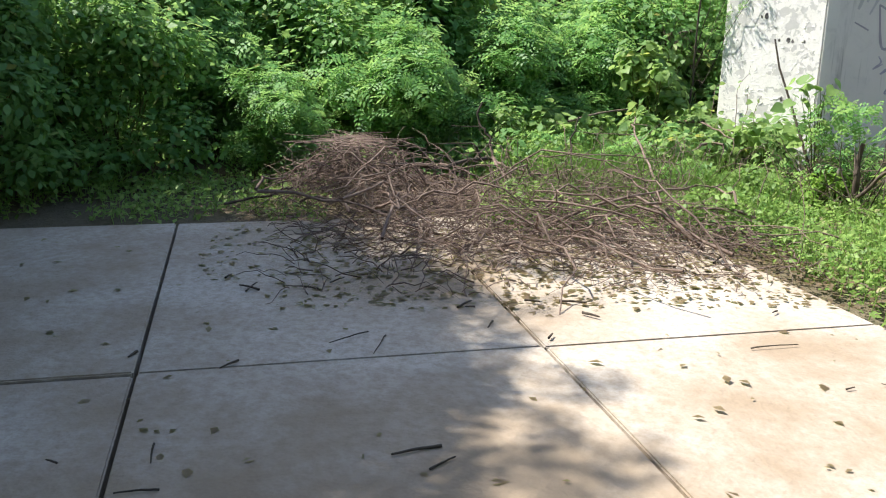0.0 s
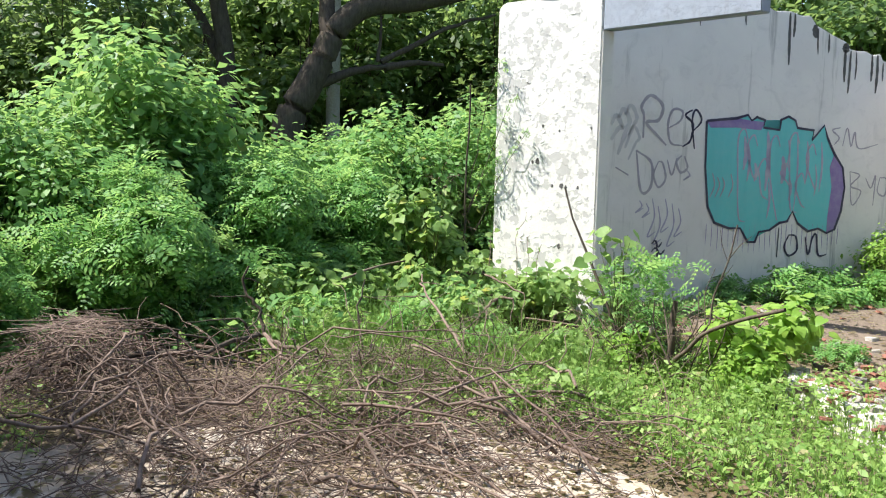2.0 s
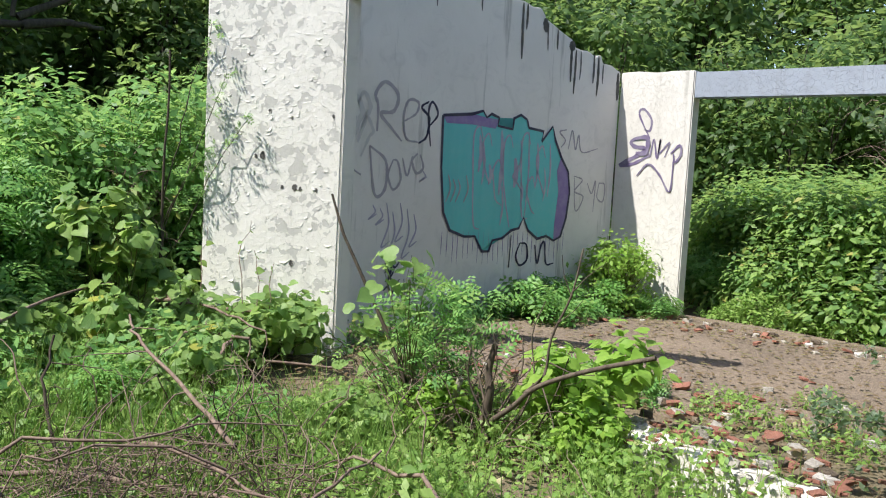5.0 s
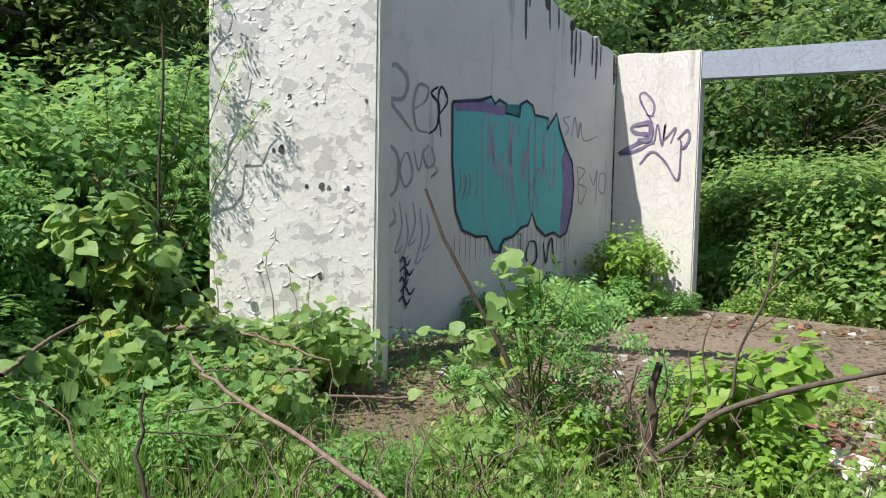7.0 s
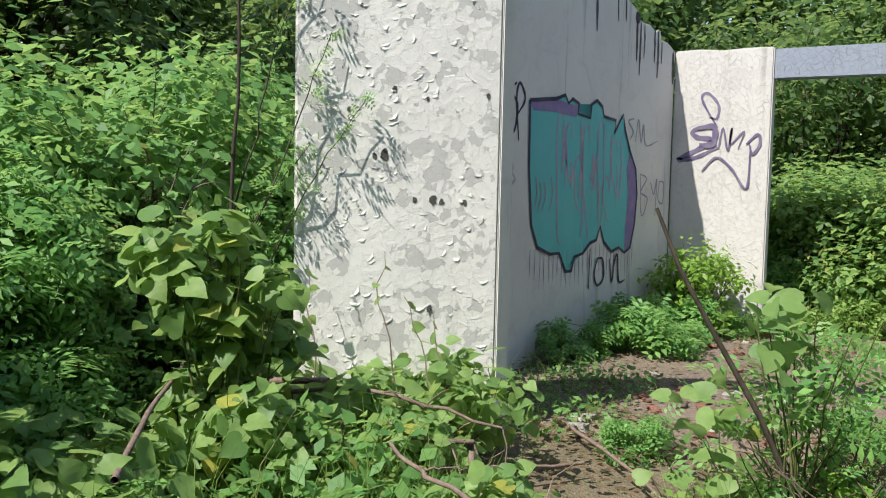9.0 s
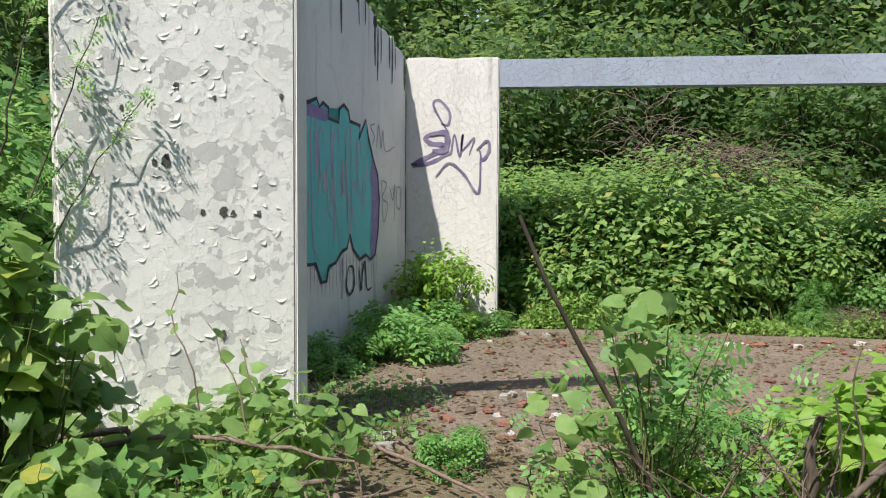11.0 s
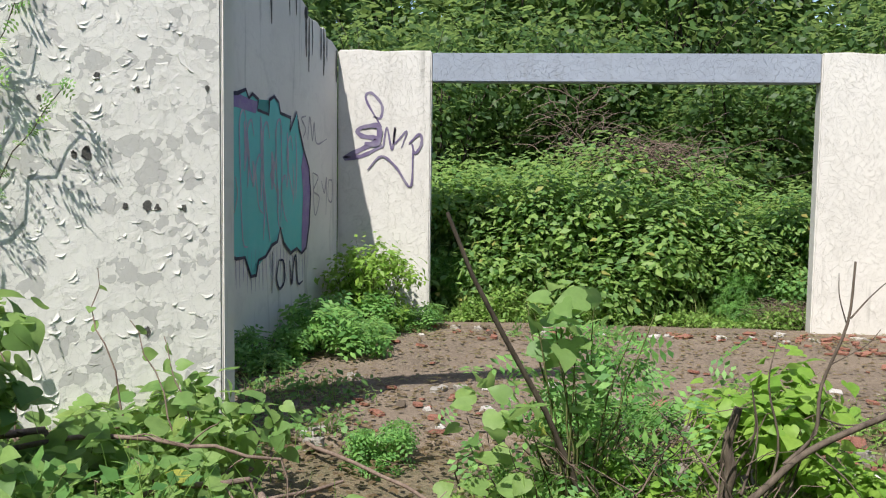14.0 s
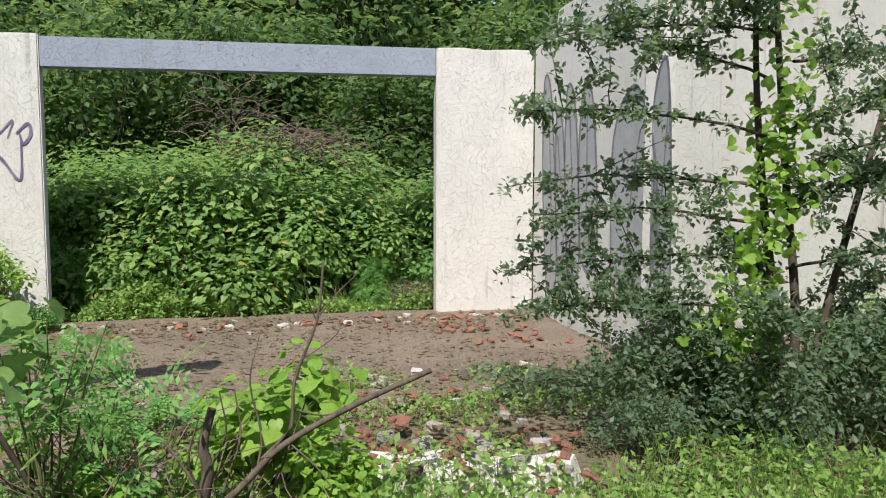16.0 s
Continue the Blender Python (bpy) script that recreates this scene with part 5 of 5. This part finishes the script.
for k in range(110):
    if k % 2:
        x, y = RNG.uniform(.5, 5.1), RNG.normal(3.55, .18)
    else:
        x, y = RNG.uniform(.5, 4.6), RNG.uniform(.0, 1.6)
    lay(LUMPS[int(RNG.integers(4))], "rubble_stone", "small lump of broken masonry on the floor", "stone", "rubble stones", x, y, RNG.uniform(.03, .1), .02)
lay(LUMPS[1], "rubble_stone", "white chip of plaster lying on the floor", "stone", "rubble stones", 3.75, 1.5, .08)
lay(LUMPS[1], "rubble_stone", "white chip of plaster in the weeds", "stone", "rubble stones", 4.55, 1.55, .08)


def build_sill():
    """Remains of the front sill: a low slab of pale lime and broken brick."""
    bm = bmesh.new()
    n, w = 26, .32
    rows = []
    for i in range(n + 1):
        t = i / n
        x, y = 2.85 + 1.25 * t, -.36 - .32 * t
        row = []
        for j in range(7):
            v = j / 6 - .5
            z = .13 + .035 * noise.noise(Vector((x * 6, v * 5, 1)))
            if j in (0, 6) or i in (0, n):
                z = -.06
            row.append(bm.verts.new((x + .55 * v * w + .06 * noise.noise(Vector((t * 9, v * 3, 7))), y + .85 * v * w + .06 * noise.noise(Vector((t * 9, v * 3, 4))), z)))
        rows.append(row)
    for a, b in zip(rows, rows[1:]):
        for j in range(6):
            bm.faces.new((a[j], b[j], b[j + 1], a[j + 1]))
    ob = part("broken_sill", bm, M_LIME)
    tagged(ob, "pale broken remains of the front sill", "sill")


build_sill()
for k in range(90):
    t = RNG.uniform(0, 1)
    lay((BRICKS + BRICKS + LUMPS)[int(RNG.integers(12))], "rubble_stone", "rubble lump on the broken sill", "stone", "sill rubble", 2.85 + 1.25 * t + RNG.normal(0, .1), -.30 - .32 * t + RNG.normal(0, .13), RNG.uniform(.03, .09), .12)


def build_litter():
    """Dead leaves and bark crumbs."""
    rng = np.random.default_rng(77)
    lit = leaf("dead_leaf", (0.16, 0.10, 0.06), (0.30, 0.21, 0.14))
    zones = [(.4, 5.3, 3.2, 3.9, 900), (.4, 4.6, -.2, 1.6, 1700), (3.3, 8.0, -6.5, -1.9, 420), (.8, 4.2, -5.4, -1.6, 4200), (3.1, 4.7, -4.9, -1.9, 2600), (-.4, .8, .2, 3.2, 700), (.8, 5.0, 1.5, 3.3, 1100), (.2, 2.6, -1.6, .2, 1500)]
    ps = [np.stack([rng.uniform(a, b, n), rng.uniform(c, d, n), rng.uniform(.035, .06, n)], 1) for a, b, c, d, n in zones]
    ob = part("leaf_litter", leaves("leaf_litter", np.concatenate(ps), .045, lit, oval, .85, None, .6), lit)
    tagged(ob, "dry brown leaf litter and bark crumbs", "leaf litter", kind="stuff")


build_litter()
